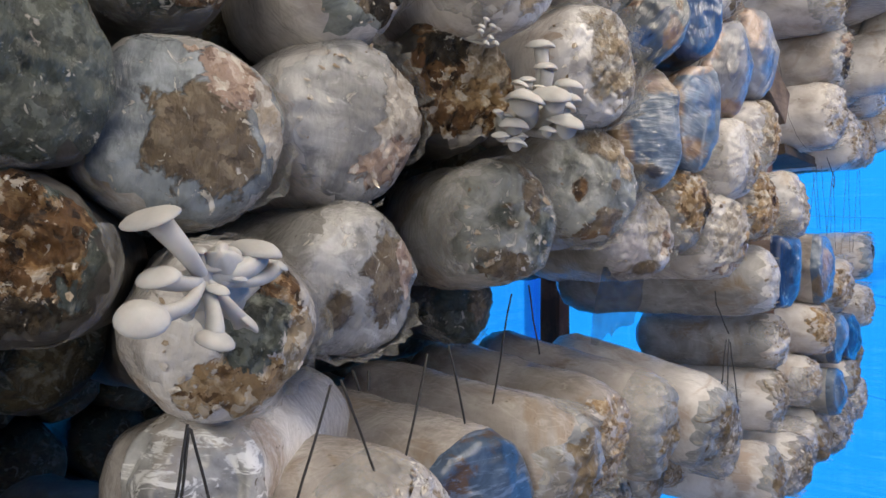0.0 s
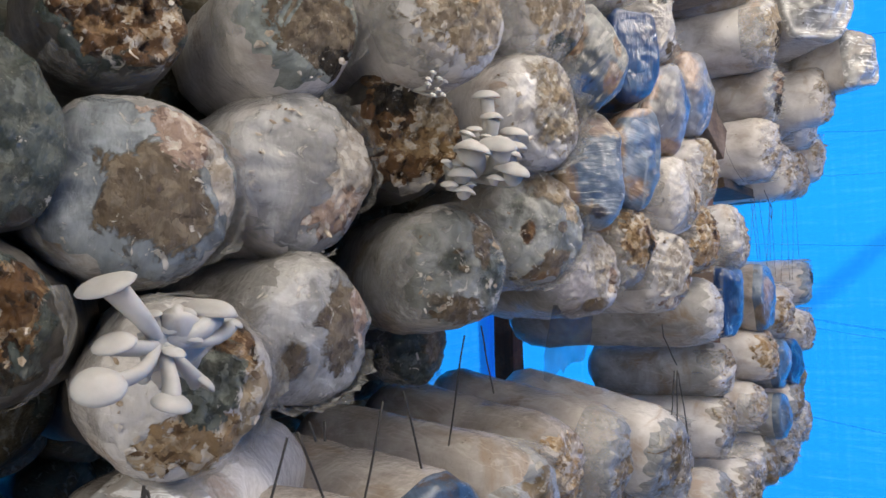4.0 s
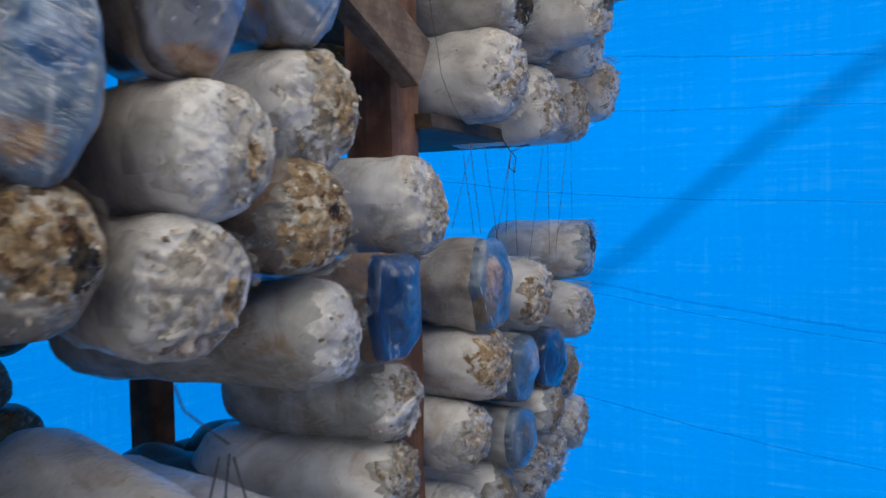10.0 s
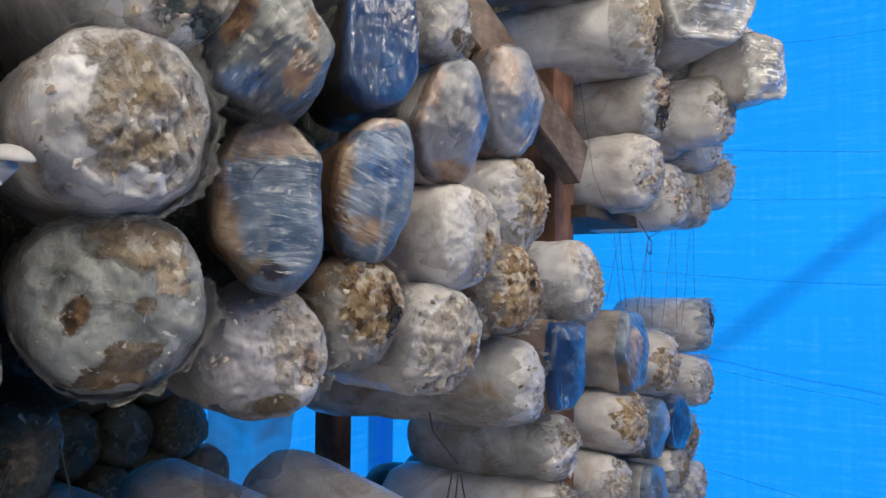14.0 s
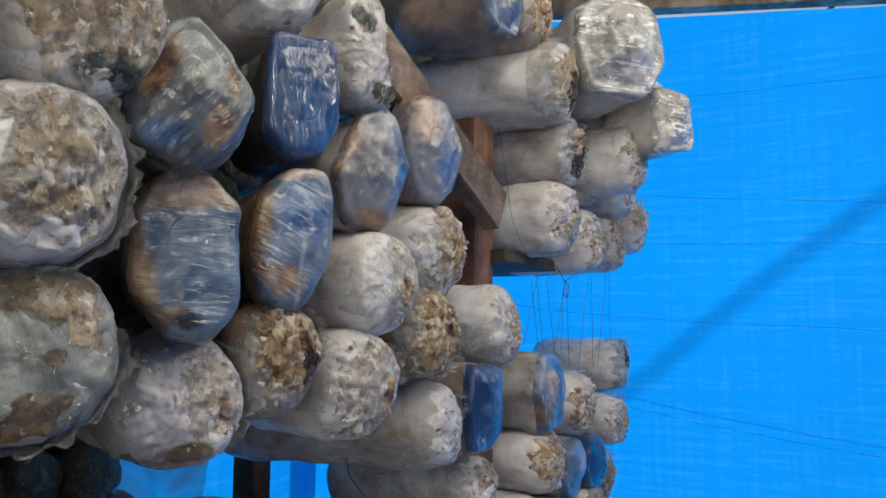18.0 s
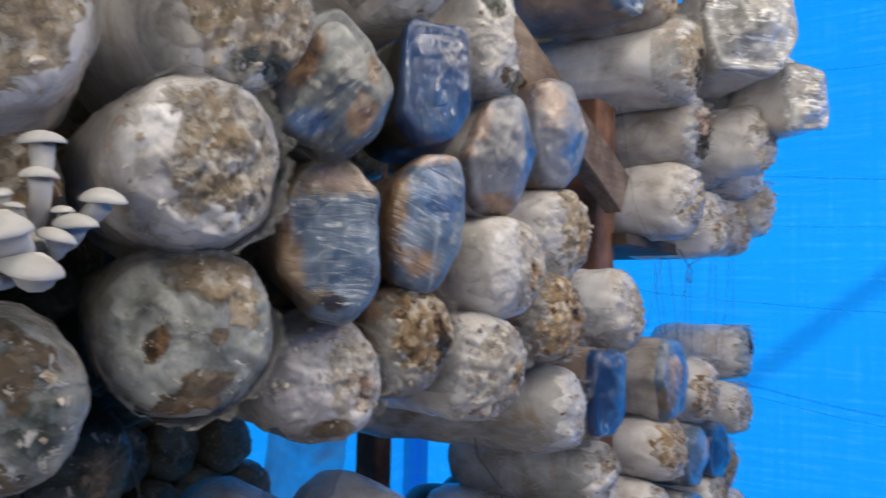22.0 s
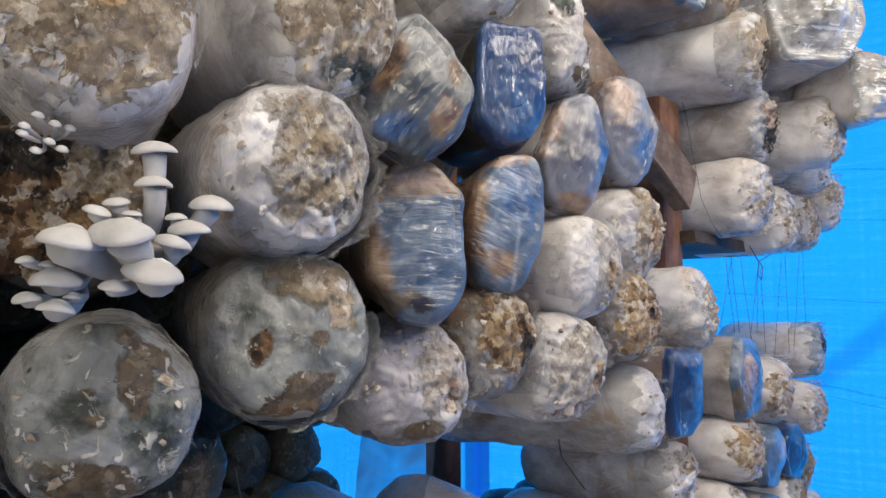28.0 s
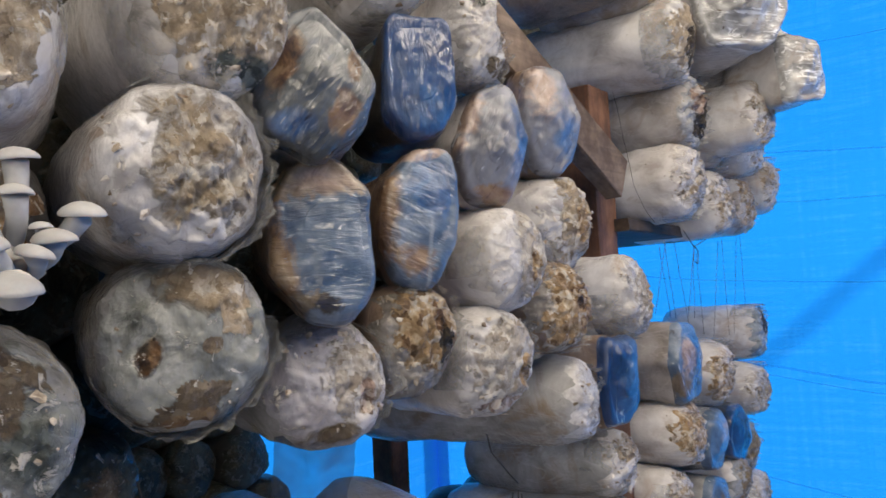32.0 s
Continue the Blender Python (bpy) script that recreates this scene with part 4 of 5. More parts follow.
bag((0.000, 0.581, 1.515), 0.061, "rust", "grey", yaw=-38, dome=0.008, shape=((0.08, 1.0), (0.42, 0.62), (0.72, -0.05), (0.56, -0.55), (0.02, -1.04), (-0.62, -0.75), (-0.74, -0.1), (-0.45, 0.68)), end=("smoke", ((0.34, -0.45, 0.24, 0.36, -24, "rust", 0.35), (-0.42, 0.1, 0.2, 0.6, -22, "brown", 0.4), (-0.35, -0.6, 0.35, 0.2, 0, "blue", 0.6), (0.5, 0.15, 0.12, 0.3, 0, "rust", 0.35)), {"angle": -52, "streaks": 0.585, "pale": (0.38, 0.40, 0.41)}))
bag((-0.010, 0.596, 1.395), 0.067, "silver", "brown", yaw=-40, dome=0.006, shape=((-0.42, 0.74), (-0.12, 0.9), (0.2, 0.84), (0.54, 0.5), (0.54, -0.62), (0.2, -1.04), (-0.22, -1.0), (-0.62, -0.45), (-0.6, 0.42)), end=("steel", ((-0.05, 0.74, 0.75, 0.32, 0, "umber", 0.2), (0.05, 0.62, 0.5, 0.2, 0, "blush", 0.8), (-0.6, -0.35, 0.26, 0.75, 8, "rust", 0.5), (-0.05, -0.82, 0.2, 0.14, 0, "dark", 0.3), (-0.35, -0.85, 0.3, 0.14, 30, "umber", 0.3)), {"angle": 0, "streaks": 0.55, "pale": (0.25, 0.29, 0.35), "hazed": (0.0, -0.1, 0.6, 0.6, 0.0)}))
bag((-0.030, 0.620, 1.274), 0.057, "grey", "grey", yaw=-24, film=2, end=("lilac", ((0.3, 0.1, 0.5, 0.55, 0, "pale"), (0.45, -0.2, 0.12, 0.25, 0, "blush"), (-0.1, -0.7, 0.4, 0.16, 0, "umber", 0.3)), {"flecks": 0.6}))
# the pale band on the navy film is a painted highlight
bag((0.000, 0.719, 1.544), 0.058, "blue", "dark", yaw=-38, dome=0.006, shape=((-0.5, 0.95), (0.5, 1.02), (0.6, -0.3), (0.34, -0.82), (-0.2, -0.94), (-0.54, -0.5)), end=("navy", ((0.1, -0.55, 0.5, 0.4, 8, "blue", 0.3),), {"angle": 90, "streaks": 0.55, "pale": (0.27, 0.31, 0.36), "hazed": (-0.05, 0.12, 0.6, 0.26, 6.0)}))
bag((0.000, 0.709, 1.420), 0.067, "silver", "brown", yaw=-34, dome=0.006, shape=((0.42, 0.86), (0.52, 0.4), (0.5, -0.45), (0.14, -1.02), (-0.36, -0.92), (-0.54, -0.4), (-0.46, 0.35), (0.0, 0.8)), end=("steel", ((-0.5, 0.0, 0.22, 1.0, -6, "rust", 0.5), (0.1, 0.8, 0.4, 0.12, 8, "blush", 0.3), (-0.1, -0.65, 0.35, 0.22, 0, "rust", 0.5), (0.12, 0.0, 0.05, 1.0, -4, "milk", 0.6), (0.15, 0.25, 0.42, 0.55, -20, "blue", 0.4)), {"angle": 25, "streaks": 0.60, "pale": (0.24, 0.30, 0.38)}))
bag((-0.010, 0.713, 1.305), 0.056, "ochre", "brown", rough=1.3, yaw=-22, squash=0.82, end=("drab", ((0.2, 0.2, 0.7, 0.75, 0, "ochre"), (0.45, -0.1, 0.2, 0.4, 20, "dark"), (0.3, 0.3, 0.12, 0.3, 15, "brown")), {"relief": 1.6}))
bag((0.000, 0.832, 1.623), 0.055, "white", "pale", yaw=-20, shape=((-0.55, 1.15), (0.4, 1.2), (0.6, -0.6), (0.32, -1.04), (-0.42, -0.98), (-0.58, 0.0)), end=("white", ((0.2, -0.72, 0.28, 0.2, 0, "umber"), (-0.25, 0.6, 0.25, 0.3, 0, "mould", 0.3)), {"flecks": 0.58}))
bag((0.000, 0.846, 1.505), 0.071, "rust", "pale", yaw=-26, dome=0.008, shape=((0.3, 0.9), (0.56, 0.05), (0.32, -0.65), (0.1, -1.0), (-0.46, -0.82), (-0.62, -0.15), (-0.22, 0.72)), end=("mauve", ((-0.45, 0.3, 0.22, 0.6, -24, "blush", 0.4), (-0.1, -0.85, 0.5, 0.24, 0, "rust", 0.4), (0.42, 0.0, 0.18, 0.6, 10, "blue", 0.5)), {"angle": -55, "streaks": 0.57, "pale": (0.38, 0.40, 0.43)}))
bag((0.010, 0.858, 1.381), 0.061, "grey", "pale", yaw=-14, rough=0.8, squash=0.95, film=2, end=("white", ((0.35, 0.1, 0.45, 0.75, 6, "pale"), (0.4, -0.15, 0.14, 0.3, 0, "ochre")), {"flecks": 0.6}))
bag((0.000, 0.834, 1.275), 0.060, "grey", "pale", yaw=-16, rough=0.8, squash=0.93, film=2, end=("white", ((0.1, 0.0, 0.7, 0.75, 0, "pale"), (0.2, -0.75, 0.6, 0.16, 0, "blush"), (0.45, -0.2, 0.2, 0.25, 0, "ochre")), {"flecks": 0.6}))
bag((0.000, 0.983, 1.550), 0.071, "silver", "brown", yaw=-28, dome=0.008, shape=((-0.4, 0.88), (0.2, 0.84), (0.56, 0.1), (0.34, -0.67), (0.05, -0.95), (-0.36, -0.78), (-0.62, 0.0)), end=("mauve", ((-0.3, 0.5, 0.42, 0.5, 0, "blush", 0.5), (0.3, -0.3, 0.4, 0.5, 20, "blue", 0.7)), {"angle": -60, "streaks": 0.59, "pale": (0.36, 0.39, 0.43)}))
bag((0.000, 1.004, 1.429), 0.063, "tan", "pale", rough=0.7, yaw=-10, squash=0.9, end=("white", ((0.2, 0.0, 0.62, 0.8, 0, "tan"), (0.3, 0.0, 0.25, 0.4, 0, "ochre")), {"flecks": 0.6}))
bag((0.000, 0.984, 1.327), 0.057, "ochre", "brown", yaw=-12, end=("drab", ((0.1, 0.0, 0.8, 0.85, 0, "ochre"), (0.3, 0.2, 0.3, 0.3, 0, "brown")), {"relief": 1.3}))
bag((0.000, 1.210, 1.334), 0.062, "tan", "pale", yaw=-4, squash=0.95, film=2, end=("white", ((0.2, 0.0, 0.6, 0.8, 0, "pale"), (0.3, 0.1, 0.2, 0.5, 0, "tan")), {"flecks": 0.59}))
# sleeve toned darker to paint the shade under the stack
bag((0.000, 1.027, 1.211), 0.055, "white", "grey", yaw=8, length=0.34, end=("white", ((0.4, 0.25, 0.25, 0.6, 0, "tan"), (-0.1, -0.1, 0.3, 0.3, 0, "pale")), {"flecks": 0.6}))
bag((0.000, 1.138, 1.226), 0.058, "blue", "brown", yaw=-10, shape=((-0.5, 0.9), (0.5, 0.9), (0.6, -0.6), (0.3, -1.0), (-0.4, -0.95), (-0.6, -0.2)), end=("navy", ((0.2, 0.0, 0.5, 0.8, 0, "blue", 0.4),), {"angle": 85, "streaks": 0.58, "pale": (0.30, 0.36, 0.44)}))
bag((-0.02, 0.700, 1.668), 0.058, "white", "pale", yaw=-25, film=3, end=("white", ((0.0, 0.2, 0.5, 0.5, 0, "mould", 0.3), (-0.3, -0.3, 0.3, 0.3, 0, "pale"))))
# the upper stack past the post
bag((0.020, 1.424, 1.519), 0.064, "white", "pale")
bag((0.030, 1.442, 1.637), 0.065, "brown", "tawny", film=2, end=("grey", ((0.2, 0.0, 0.6, 0.8, 0, "dark"), (0.0, 0.3, 0.5, 0.4, 0, "blush"))))
bag((0.020, 1.597, 1.499), 0.063, "white", "pale")
bag((0.020, 1.607, 1.626), 0.062, "grey", "pale")
bag((0.020, 1.750, 1.504), 0.059, "tan", "pale")
bag((0.040, 1.760, 1.627), 0.067, "white", "pale")
bag((0.040, 1.880, 1.554), 0.059, "white", "pale")
bag((0.045, 1.36, 1.736), 0.069, "tan", "pale", length=0.36, film=2, end=("white", ((0.0, 0.0, 0.9, 0.9, 0, "tan"), (0.2, -0.3, 0.4, 0.5, 0, "dark"))))
bag((0.000, 1.210, 1.827), 0.056, "silver", "brown", yaw=-12, shape=((-0.6, 0.8), (0.5, 0.85), (0.85, 0.0), (0.5, -0.85), (-0.5, -0.85), (-0.9, 0.0)), end=("steel", ((-0.2, 0.2, 0.5, 0.5, 0, "blush", 0.4), (0.3, -0.4, 0.4, 0.4, 0, "blue", 0.5)), {"angle": 40}))
bag((0.115, 1.450, 1.815), 0.086, "clear", "pale", length=0.2, dome=0.03, yaw=-42, shape=((-0.9, 0.7), (-0.2, 1.05), (0.75, 0.85), (0.95, -0.2), (0.5, -0.95), (-0.6, -0.9), (-1.0, -0.1)))
bag((0.020, 1.684, 1.757), 0.063, "white", "pale")
bag((0.040, 1.774, 1.780), 0.071, "white", "pale")
bag((0.100, 1.593, 1.645), 0.063, "white", "pale", length=0.2)
bag((0.175, 1.585, 1.708), 0.058, "clear", "pale", length=0.16, dome=0.02, yaw=-30, shape=((-0.8, 0.9), (0.7, 1.0), (0.85, -0.8), (-0.7, -0.95)))
bag((0.135, 1.62, 1.782), 0.026, "clear", "pale", length=0.07, dome=0.012)
bag((0.020, 1.310, 1.837), 0.057, "tan", "tawny")
# the lower stack
bag((0.000, 1.863, 1.248), 0.059, "grey", "pale", film=2, end=("cool", ((0.1, 0.2, 0.5, 0.5, 0, "dark"), (0.3, -0.3, 0.4, 0.4, 0, "pale"))))
bag((0.000, 1.410, 1.226), 0.066, "silver", "tawny", shape=((-0.5, 0.9), (0.4, 0.85), (0.85, 0.1), (0.55, -0.85), (-0.5, -0.9), (-0.85, 0.0)), end=("steel", ((-0.2, -0.5, 0.6, 0.4, 0, "umber", 0.2), (0.3, 0.1, 0.4, 0.5, 0, "blue", 0.5), (-0.4, 0.2, 0.3, 0.5, 0, "blush", 0.3)), {"angle": 60}))
bag((0.000, 1.593, 1.189), 0.061, "tan", "pale")
bag((0.000, 1.834, 1.135), 0.056, "white", "pale")
bag((0.000, 1.410, 1.112), 0.057, "tan", "pale")
bag((0.000, 1.525, 1.083), 0.055, "silver", "grey", corners=5, end=("steel", ((0.0, 0.3, 0.5, 0.4, 0, "blush", 0.4),), {"angle": 70}))
bag((-0.000, 1.657, 1.071), 0.055, "blue", "dark", corners=5, end=("navy", ((0.2, 0.2, 0.5, 0.5, 0, "dark", 0.4),), {"angle": 70, "pale": (0.2, 0.24, 0.3)}))
bag((-0.030, 1.195, 1.104), 0.050, "white", "grey", yaw=4, length=0.25)
bag((-0.030, 1.187, 1.004), 0.053, "grey", "pale", yaw=6, length=0.29)
bag((-0.020, 1.376, 1.014), 0.050, "white", "pale")
bag((0.000, 1.512, 0.979), 0.049, "silver", "grey", end=("steel", ((0.0, 0.0, 0.5, 0.6, 0, "umber", 0.4),), {"angle": 30}))
bag((0.000, 1.650, 0.990), 0.048, "clouded", "pale")
bag((-0.100, 0.071, 1.103), 0.048, "clear", "pale", yaw=-62, length=0.25, dome=0.022, rough=1.4)
# added rows behind the first, near-black to stand in for shade


def back_row(y0, y1, z0, z1, x, step=0.116):
    """Added bags on the far side of the rack, stacked behind those that face the aisle, near-black to paint the shade
    there.
    """
    k = 0
    z = z0
    while z < z1:
        y = y0 + (step / 2 if k % 2 else 0)
        while y < y1:
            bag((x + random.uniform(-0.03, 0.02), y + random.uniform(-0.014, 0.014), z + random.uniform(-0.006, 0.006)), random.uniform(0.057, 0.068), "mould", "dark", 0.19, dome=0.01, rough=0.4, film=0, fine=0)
            y += step
        z += step * 0.87
        k += 1


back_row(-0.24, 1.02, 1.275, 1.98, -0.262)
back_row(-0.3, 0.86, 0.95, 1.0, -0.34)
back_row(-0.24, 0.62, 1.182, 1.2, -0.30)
# rows at x -0.8 and -0.5 are added to block the blue wall
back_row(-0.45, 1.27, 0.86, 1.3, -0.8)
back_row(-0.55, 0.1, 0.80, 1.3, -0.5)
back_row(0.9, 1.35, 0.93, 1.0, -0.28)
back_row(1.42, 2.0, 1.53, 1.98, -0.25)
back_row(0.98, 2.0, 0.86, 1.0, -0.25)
# the top of the lower stack near the front, tipped a little towards the aisle
for y, x, z, tip, turned, look_of, sleeve in ((0.19, -0.01, 1.043, -4, 5, "white", "tawny"), (0.325, -0.045, 1.036, -5, -4, "silver", "tawny"), (0.46, -0.03, 1.036, -8, 6, "clouded", "tawny"), (0.59, -0.06, 1.038, -9, -2, "tan", "tawny"), (0.73, -0.05, 1.028, -12, 5, "clouded", "tawny"), (0.868, -0.03, 1.010, -14, -3, "clouded", "pale"), (0.99, -0.05, 0.974, -8, 4, "grey", "pale")):
    bag((x, y, z), 0.066, look_of, sleeve, 0.28, yaw=turned, pitch=tip, corners=5 if look_of in FOILS else 0)
for i in range(9):
    bag((-0.12 + random.uniform(-0.01, 0.01), -0.02 + 0.122 * i, 0.945), 0.058, ("grey", "clouded", "tan")[i % 3], "pale", 0.23, yaw=random.uniform(-5, 3))
bag((-0.19, 0.50, 1.194), 0.047, "mould", "dark", 0.14, yaw=-20, film=2, end=("dark", ((0.2, 0.0, 0.4, 0.5, 0, "umber", 0.3), (-0.3, -0.4, 0.3, 0.3, 0, "mould"))))
bag((-0.02, 1.80, 1.022), 0.058, "clouded", "pale", 0.23)
bag((-0.02, 1.86, 0.912), 0.057, "white", "pale", 0.23)
for i in range(6):
    bag((-0.02 + random.uniform(-0.01, 0.01), 1.13 + 0.122 * i, 0.885), 0.057, ("clouded", "grey", "white")[i % 3], "pale", 0.23)

# ---- loose film ----
m, nt, bsdf = material("smoky_film", 0.2)
at = coords(nt)
nt.links.new(ramp(nt, noise_of(nt, at, 26, 6, 0.62, 0.7), (0.35, (0.012, 0.02, 0.035)), (0.65, (0.07, 0.09, 0.12))), bsdf.inputs["Base Color"])
nt.links.new(ramp(nt, noise_of(nt, at, 18, 5, 0.6, 0.8), (0.36, (0.3, 0.3, 0.3)), (0.66, (0.7, 0.7, 0.7))), bsdf.inputs["Alpha"])
nt.links.new(bump(nt, noise_of(nt, coords(nt, (1, 1, 0.4)), 70, 5, 0.6, 1.0), 0.9, 0.008), bsdf.inputs["Normal"])
SMOKY = m


def loose_film(corners, fold, mat, label):
    """A limp piece of bag film that hangs from four corners, top pair first, with soft folds and a ragged hem."""
    tl, tr, br, bl = [Vector(c) for c in corners]
    n, vs, fs = 18, [], []
    out = (tr - tl).cross(bl - tl).normalized()
    for j in range(n + 1):
        for i in range(n + 1):
            u, v = i / n, j / n
            p = tl.lerp(tr, u).lerp(bl.lerp(br, u), v * (1 + 0.16 * fractal(u * 4, tl.y * 9, 0, 4)))
            vs.append(p + out * fold * (math.sin(u * 9 + v * 2) * 0.5 + fractal(u * 3, v * 3, tl.z * 7, 4)) * (0.25 + v))
    for j in range(n):
        for i in range(n):
            a = j * (n + 1) + i
            fs.append((a, a + 1, a + n + 2, a + n + 1))
    return tagged(link_mesh("loose_film", vs, fs, mat), label, "plastic film")


loose_film(((-0.062, 0.582, 1.236), (-0.045, 0.664, 1.238), (-0.062, 0.662, 1.168), (-0.085, 0.600, 1.152)), 0.006, SMOKY, "limp smoky clear film hanging under a bag")

# ---- mushrooms ----
m, nt, bsdf = material("oyster_mushroom", 0.55)
tone = noise_of(nt, coords(nt), 55, 5, 0.6)
nt.links.new(ramp(nt, tone, (0.3, (0.35, 0.345, 0.335)), (0.7, (0.48, 0.475, 0.465))), bsdf.inputs["Base Color"])
nt.links.new(bump(nt, noise_of(nt, coords(nt), 140, 4), 0.15, 0.002), bsdf.inputs["Normal"])
bsdf.inputs["Subsurface Weight"].default_value = 0.45
bsdf.inputs["Subsurface Radius"].default_value = (0.008, 0.006, 0.005)
bsdf.inputs["Subsurface Scale"].default_value = 1.0
OYSTER = m


def shroom(cluster, centre, radius, root, tip=(0.25, 0.0), flat=0.5, stem=0.38):
    """One oyster mushroom: a lopsided cap with an inrolled rim on a curved, tapered stem."""
    c, r0 = Vector(centre), Vector(root)
    seed = c.x * 91 + c.y * 37 + c.z * 53
    up = Vector((tip[0], tip[1], 1)).normalized()
    side = up.cross(Vector((0.3, 1, 0.1))).normalized()
    fwd = up.cross(side)
    rows, n = [], 20
    for r, h in ((0.03, 1.0), (0.3, 0.94), (0.58, 0.78), (0.8, 0.52), (0.94, 0.22), (1.0, -0.02), (0.97, -0.16), (0.88, -0.14), (0.6, 0.08), (0.3, 0.12), (0.08, 0.0)):
        row = []
        for i in range(n):
            th = 2 * math.pi * i / n
            lop = 1 + 0.12 * math.cos(th + seed) + 0.05 * math.cos(3 * th + seed * 2)
            row.append(c + (side * math.cos(th) + fwd * math.sin(th)) * radius * r * lop + up * radius * (h * flat + 0.05 * math.cos(2 * th + seed) * r))
        rows.append(row)
    verts, faces = rings(rows, True, True)
    cap = link_mesh("cap", verts, faces, OYSTER, cluster)
    top = c - up * radius * 0.05
    rows = []
    for i in range(9):
        k = i / 8
        bend = r0.lerp(top, k) + Vector((0.25 * (c - r0).length, 0, -0.12 * (c - r0).length)) * math.sin(math.pi * k) * 0.6
        w = radius * stem * (0.75 + 0.5 * k * k)
        axis = (top - r0).normalized()
        a = axis.cross(Vector((0.2, 0.9, 0.3))).normalized()
        b = axis.cross(a)
        rows.append([bend + (a * math.cos(2 * math.pi * j / 12) + b * math.sin(2 * math.pi * j / 12)) * w for j in range(12)])
    verts, faces = rings(rows, True, True)
    foot = link_mesh("stem", verts, faces, OYSTER, cluster)
    for ob in (cap, foot):
        ob.matrix_parent_inverse = Matrix.Translation(-cluster.location)



oysters = empty("mushroom_cluster", (-0.050, 0.368, 1.391), "cluster of white oyster mushrooms growing from a torn bag", "mushrooms", "mushroom clusters")
shroom(oysters, (-0.008, 0.357, 1.425), 0.0128, (-0.030, 0.360, 1.372), (0.16, -0.20), 0.45, 0.45)
shroom(oysters, (0.000, 0.353, 1.404), 0.0103, (-0.030, 0.362, 1.369), (0.12, -0.07), 0.51, 0.53)
shroom(oysters, (0.000, 0.390, 1.396), 0.0133, (-0.030, 0.375, 1.373), (0.29, -0.15), 0.46, 0.46)
shroom(oysters, (-0.010, 0.337, 1.393), 0.0074, (-0.030, 0.356, 1.372), (0.14, -0.20), 0.43, 0.55)
shroom(oysters, (-0.010, 0.325, 1.387), 0.0075, (-0.030, 0.353, 1.368), (0.31, 0.11), 0.50, 0.45)
shroom(oysters, (0.008, 0.302, 1.368), 0.0162, (-0.030, 0.350, 1.358), (0.18, 0.03), 0.49, 0.55)
shroom(oysters, (0.024, 0.323, 1.372), 0.0165, (-0.030, 0.360, 1.362), (0.32, -0.21), 0.47, 0.52)
shroom(oysters, (0.012, 0.368, 1.379), 0.0119, (-0.030, 0.375, 1.366), (0.23, -0.17), 0.46, 0.43)
shroom(oysters, (0.016, 0.356, 1.370), 0.0104, (-0.030, 0.371, 1.363), (0.33, 0.14), 0.47, 0.46)
shroom(oysters, (0.026, 0.340, 1.352), 0.0158, (-0.030, 0.364, 1.359), (0.33, 0.01), 0.51, 0.53)
shroom(oysters, (0.018, 0.321, 1.346), 0.0077, (-0.030, 0.360, 1.359), (0.23, -0.06), 0.47, 0.48)
shroom(oysters, (0.004, 0.365, 1.386), 0.0063, (-0.030, 0.371, 1.369), (0.14, -0.11), 0.50, 0.42)
shroom(oysters, (0.000, 0.341, 1.386), 0.0055, (-0.030, 0.360, 1.372), (0.11, 0.03), 0.43, 0.49)
low_oysters = empty("mushroom_cluster", (-0.050, 0.325, 1.352), "small bluish-white oyster mushrooms low on a torn bag", "mushrooms", "mushroom clusters")
shroom(low_oysters, (0.000, 0.300, 1.349), 0.0124, (-0.030, 0.331, 1.357), (0.22, -0.13), 0.55, 0.45)
shroom(low_oysters, (-0.004, 0.289, 1.340), 0.0072, (-0.030, 0.327, 1.348), (0.20, -0.20), 0.49, 0.46)
shroom(low_oysters, (0.002, 0.300, 1.335), 0.0095, (-0.030, 0.328, 1.348), (0.19, 0.07), 0.45, 0.52)
shroom(low_oysters, (-0.006, 0.288, 1.359), 0.0047, (-0.030, 0.326, 1.357), (0.33, -0.25), 0.41, 0.46)
shroom(low_oysters, (-0.004, 0.298, 1.357), 0.0048, (-0.030, 0.328, 1.357), (0.29, 0.01), 0.44, 0.48)
shroom(low_oysters, (0.004, 0.307, 1.341), 0.0048, (-0.030, 0.330, 1.348), (0.14, -0.07), 0.41, 0.53)
shroom(low_oysters, (0.000, 0.306, 1.361), 0.0028, (-0.030, 0.328, 1.357), (0.32, 0.18), 0.51, 0.59)
young_oysters = empty("mushroom_cluster", (-0.060, 0.319, 1.432), "star of tiny white young mushrooms in a dark hollow", "mushrooms", "mushroom clusters")
shroom(young_oysters, (-0.025, 0.300, 1.437), 0.0032, (-0.060, 0.319, 1.432), (0.6, 0.0), 0.7, 0.4)
shroom(young_oysters, (-0.025, 0.293, 1.430), 0.0032, (-0.060, 0.319, 1.432), (0.6, 0.0), 0.7, 0.4)
shroom(young_oysters, (-0.025, 0.309, 1.434), 0.0033, (-0.060, 0.319, 1.432), (0.6, 0.0), 0.7, 0.4)
shroom(young_oysters, (-0.025, 0.317, 1.433), 0.0033, (-0.060, 0.319, 1.432), (0.6, 0.0), 0.7, 0.4)
shroom(young_oysters, (-0.025, 0.299, 1.418), 0.0032, (-0.060, 0.319, 1.432), (0.6, 0.0), 0.7, 0.4)
shroom(young_oysters, (-0.025, 0.313, 1.421), 0.0033, (-0.060, 0.319, 1.432), (0.6, 0.0), 0.7, 0.4)
shroom(young_oysters, (-0.025, 0.292, 1.426), 0.0032, (-0.060, 0.319, 1.432), (0.6, 0.0), 0.7, 0.4)
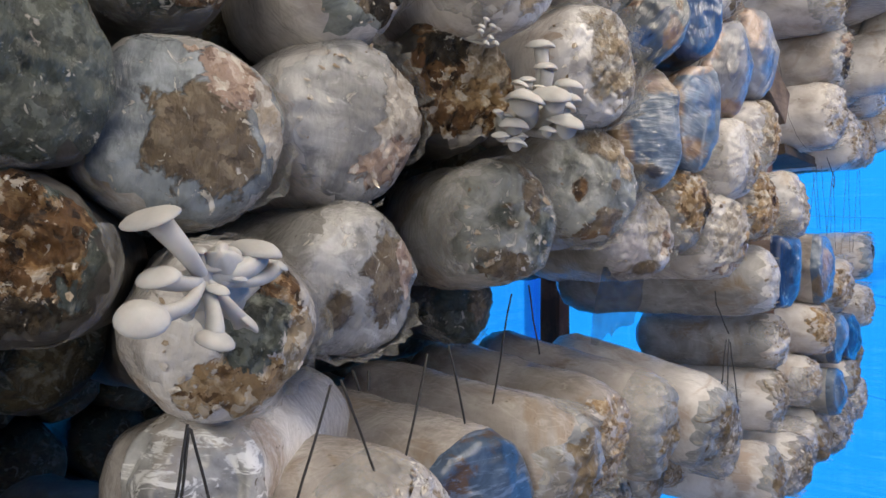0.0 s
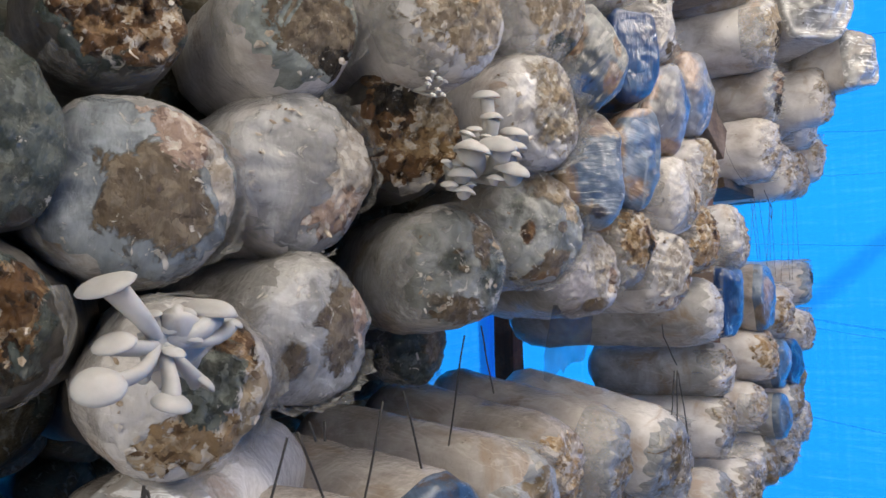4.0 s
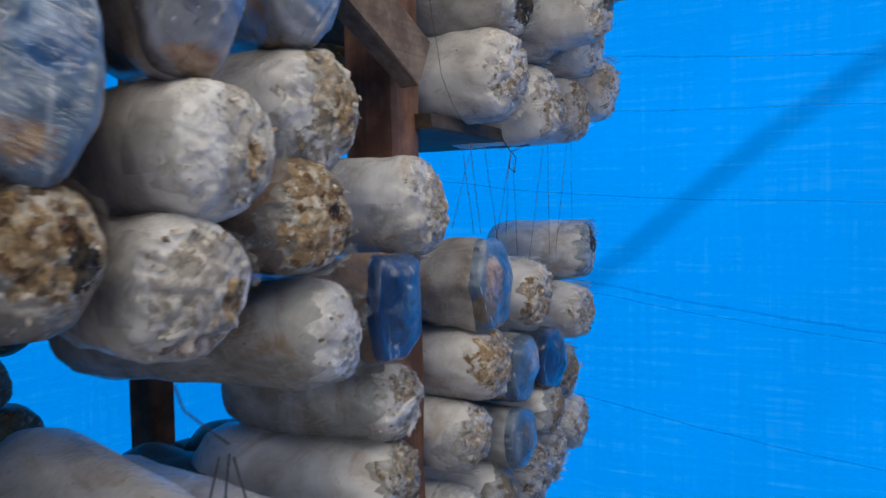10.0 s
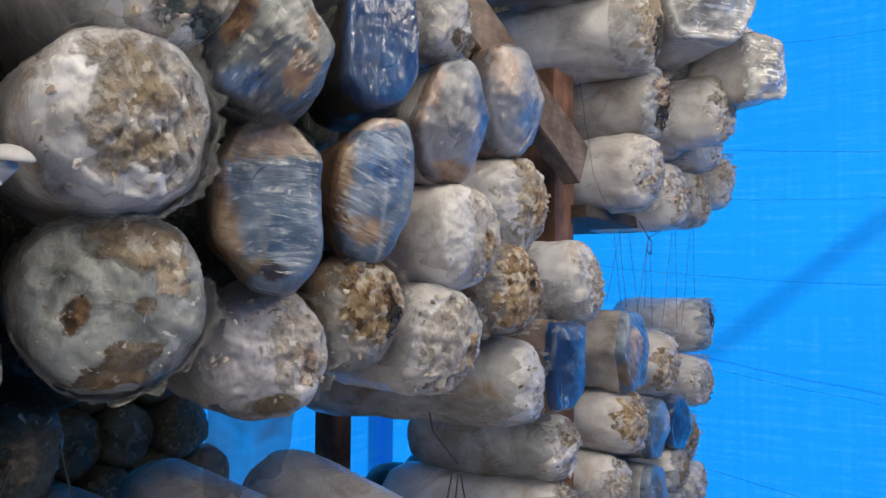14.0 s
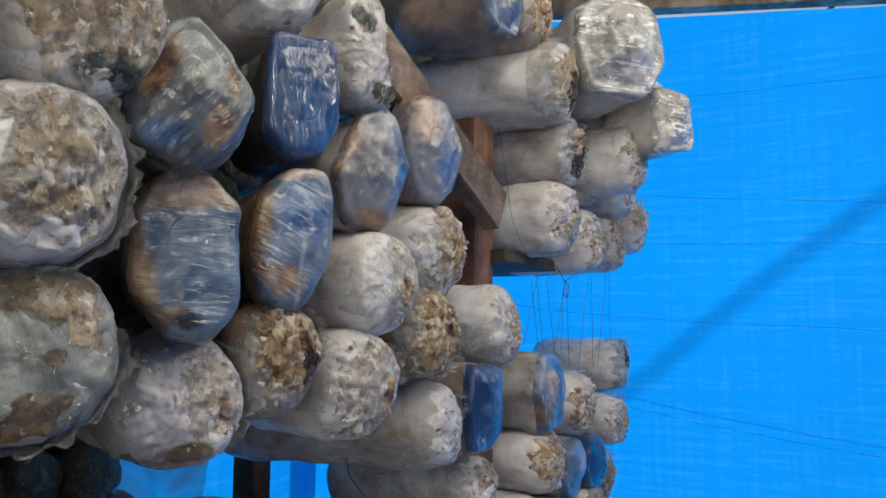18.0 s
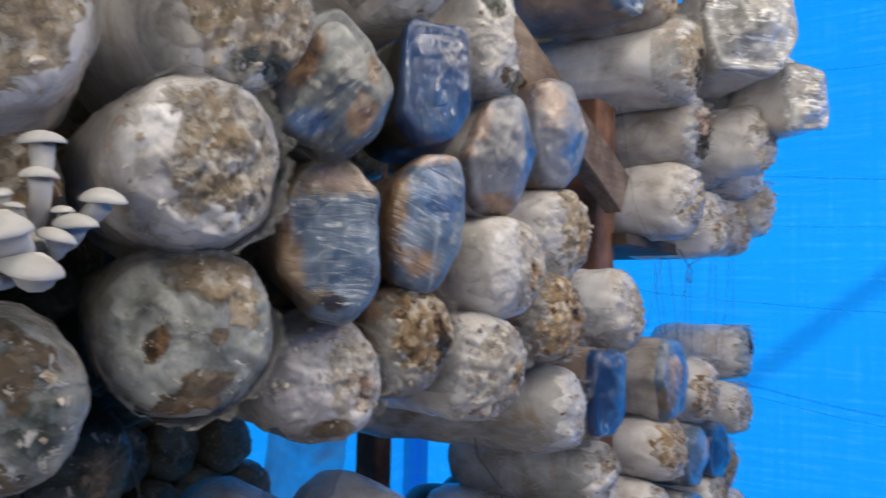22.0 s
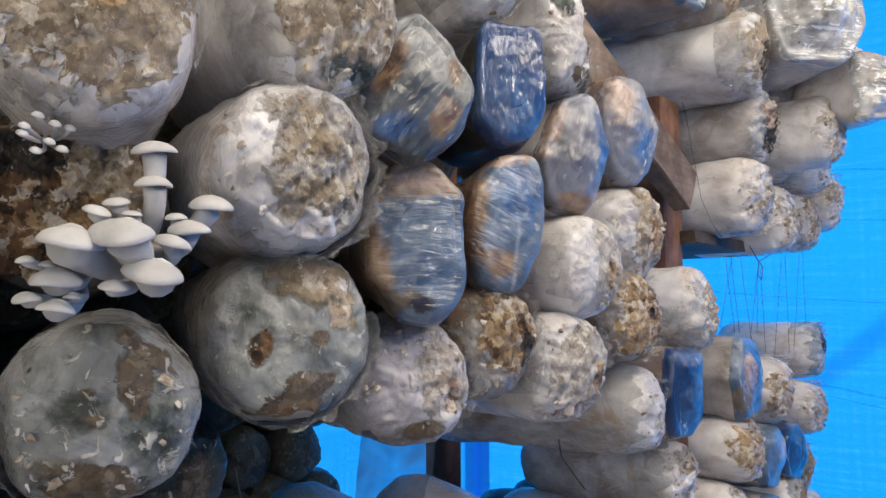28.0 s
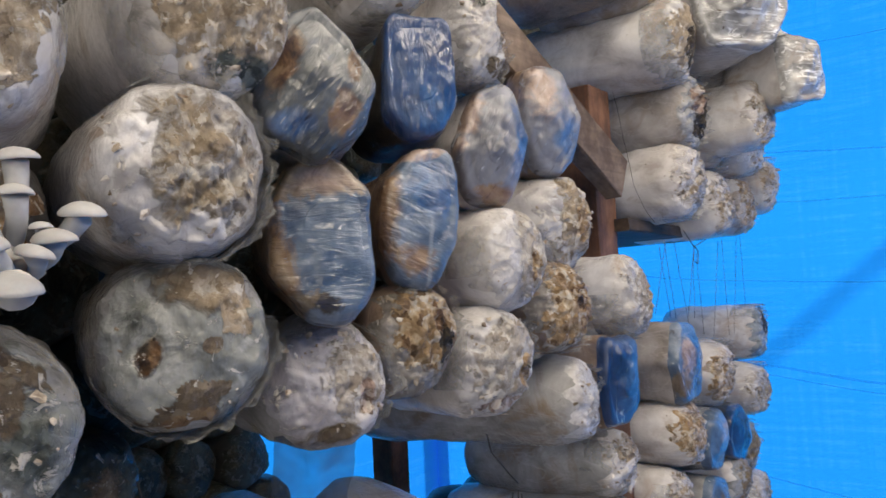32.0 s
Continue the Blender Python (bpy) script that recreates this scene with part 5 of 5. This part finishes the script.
shroom(young_oysters, (-0.025, 0.306, 1.424), 0.0032, (-0.060, 0.319, 1.432), (0.6, 0.0), 0.7, 0.4)
front_oysters = empty("mushroom_cluster", (0.000, 0.016, 1.236), "thick-stemmed white oyster mushrooms sprouting from a tan bag end", "mushrooms", "mushroom clusters")
shroom(front_oysters, (0.012, -0.017, 1.264), 0.0140, (0.000, 0.016, 1.236), (0.05, -0.42), 0.34, 0.36)
shroom(front_oysters, (-0.006, 0.055, 1.248), 0.0154, (0.000, 0.016, 1.236), (0.12, 0.1), 0.5, 0.4)
shroom(front_oysters, (0.012, -0.016, 1.237), 0.0098, (0.000, 0.016, 1.236), (0.2, -0.35), 0.5, 0.42)
shroom(front_oysters, (0.026, -0.033, 1.221), 0.0114, (0.000, 0.016, 1.236), (0.75, -0.35), 0.5, 0.34)
shroom(front_oysters, (0.018, 0.009, 1.207), 0.0097, (0.000, 0.016, 1.236), (0.35, 0.1), 0.55, 0.48)
shroom(front_oysters, (0.000, 0.040, 1.213), 0.0088, (0.000, 0.016, 1.236), (0.25, 0.75), 0.5, 0.45)
shroom(front_oysters, (0.000, 0.019, 1.241), 0.0074, (0.000, 0.016, 1.236), (0.15, 0), 0.5, 0.5)
shroom(front_oysters, (0.010, 0.018, 1.230), 0.0061, (0.000, 0.016, 1.236), (0.3, 0.1), 0.5, 0.5)
shroom(front_oysters, (0.000, 0.007, 1.218), 0.0036, (0.000, 0.016, 1.236), (0.5, -0.5), 0.6, 0.5)
shroom(front_oysters, (0.000, 0.033, 1.236), 0.0087, (0.000, 0.016, 1.236), (0.15, 0.2), 0.5, 0.5)
shroom(front_oysters, (-0.004, 0.033, 1.248), 0.0088, (0.000, 0.016, 1.236), (0.1, 0), 0.5, 0.45)
shroom(front_oysters, (-0.015, 0.075, 1.241), 0.0077, (0.000, 0.016, 1.236), (0.2, 0.3), 0.5, 0.5)
shroom(front_oysters, (0.000, 0.013, 1.249), 0.0050, (0.000, 0.016, 1.236), (0.1, -0.2), 0.5, 0.5)
shroom(front_oysters, (0.010, 0.015, 1.222), 0.0036, (0.000, 0.016, 1.236), (0.5, 0.1), 0.6, 0.5)


def common_foot(cluster, start, stop, thick):
    """The lumpy foot from which a cluster's stems rise."""
    a, b, rows = Vector(start), Vector(stop), []
    for k in range(9):
        p, w = a.lerp(b, k / 8 * 1.12), thick * (1 - 0.55 * (k / 8) ** 2) * (1.0 if k < 8 else 0.35)
        rows.append([p + Vector((0.3 * math.cos(q), math.cos(q), math.sin(q))) * w * (1 + 0.45 * fractal(math.cos(q) * 2, math.sin(q) * 2, k * 0.5, 3)) for q in [math.pi * h / 10 for h in range(20)]])
    verts, faces = rings(rows, True, True)
    foot = link_mesh("base", verts, faces, OYSTER, cluster)
    foot.matrix_parent_inverse = Matrix.Translation(-cluster.location)


common_foot(front_oysters, (-0.060, 0.079, 1.227), (0.000, 0.016, 1.236), 0.017)
common_foot(front_oysters, (-0.030, 0.045, 1.225), (0.006, 0.022, 1.245), 0.015)
common_foot(oysters, (-0.055, 0.378, 1.364), (0.000, 0.347, 1.366), 0.014)

# ---- cords ----
m, nt, bsdf = material("black_cord", 0.7)
nt.links.new(ramp(nt, noise_of(nt, coords(nt), 300, 3), (0.3, (0.012, 0.012, 0.014)), (0.7, (0.035, 0.033, 0.032))), bsdf.inputs["Base Color"])
CORD = m


def cord(points, thick=0.0009, label="thin black cord strung between the stacked bags"):
    pts = [Vector(p) for p in points]
    fine = []
    for i in range(len(pts) - 1):
        for k in range(6):
            p = pts[i].lerp(pts[i + 1], k / 6)
            fine.append(p + Vector((fractal(p.z * 20, i, 0, 2), fractal(p.z * 20, i, 5, 2), 0)) * 0.0015)
    fine.append(pts[-1])
    rows = []
    for i, p in enumerate(fine):
        axis = (fine[min(i + 1, len(fine) - 1)] - fine[max(i - 1, 0)]).normalized()
        a = axis.cross(Vector((0.71, 0.7, 0.05))).normalized()
        b = axis.cross(a)
        rows.append([p + (a * math.cos(j * 1.2566) + b * math.sin(j * 1.2566)) * thick for j in range(5)])
    verts, faces = rings(rows, True, True)
    return tagged(link_mesh("cord", verts, faces, CORD), label, "cord", "hanging cords")



cord([(-0.030, 0.132, 1.166), (-0.030, 0.104, 1.102)])
cord([(-0.030, 0.141, 1.168), (-0.030, 0.173, 1.101)])
cord([(-0.030, 0.230, 1.176), (-0.030, 0.196, 1.084)])
cord([(-0.030, 0.256, 1.180), (-0.030, 0.275, 1.118)])
cord([(-0.030, 0.028, 1.159), (-0.030, 0.021, 1.120)])
cord([(-0.030, 0.030, 1.156), (-0.030, 0.042, 1.114)])
cord([(-0.030, 0.029, 1.157), (-0.030, 0.024, 1.119)])
cord([(-0.030, 0.152, 1.173), (-0.030, 0.158, 1.159)])
cord([(-0.030, 0.167, 1.171), (-0.030, 0.166, 1.158)])
cord([(-0.100, 0.452, 1.210), (-0.100, 0.410, 1.082)])
cord([(-0.100, 0.485, 1.218), (-0.100, 0.507, 1.144)])
cord([(-0.020, 0.827, 1.202), (-0.020, 0.837, 1.179), (-0.020, 0.883, 1.141)])
cord([(-0.020, 0.883, 1.133), (-0.020, 0.868, 1.042)])
cord([(-0.020, 0.888, 1.129), (-0.020, 0.922, 1.026)])
cord([(-0.020, 0.871, 1.134), (-0.020, 0.850, 1.075)])
cord([(0.000, 1.323, 1.418), (0.000, 1.352, 1.298)], 0.0004)
cord([(0.000, 1.300, 1.410), (0.000, 1.330, 1.299)], 0.0004)
cord([(0.000, 1.331, 1.418), (0.000, 1.265, 1.307)], 0.0004)
cord([(0.000, 1.368, 1.417), (0.000, 1.411, 1.285)], 0.0004)
cord([(0.000, 1.465, 1.413), (0.000, 1.405, 1.289)], 0.0004)
cord([(0.000, 1.457, 1.401), (0.000, 1.441, 1.294)], 0.0004)
cord([(0.000, 1.473, 1.402), (0.000, 1.485, 1.262)], 0.0004)
cord([(0.000, 1.626, 1.434), (0.000, 1.630, 1.255)], 0.0004)
cord([(-0.000, 1.753, 1.446), (0.000, 1.753, 1.305)], 0.0004)
cord([(0.000, 1.603, 1.428), (0.000, 1.534, 1.250)], 0.0004)
cord([(0.000, 1.727, 1.440), (0.000, 1.661, 1.257)], 0.0004)
cord([(0.000, 1.417, 1.438), (0.000, 1.465, 1.413), (0.000, 1.534, 1.429)], 0.0008)
cord([(0.000, 1.465, 1.415), (0.000, 1.457, 1.390), (0.000, 1.478, 1.384), (0.000, 1.485, 1.406), (0.000, 1.465, 1.415)], 0.0008)
cord([(-0.079, 1.345, 1.690), (-0.071, 1.345, 1.648), (-0.061, 1.345, 1.579), (-0.050, 1.345, 1.511), (-0.036, 1.345, 1.474), (-0.020, 1.345, 1.448)], 0.0004)
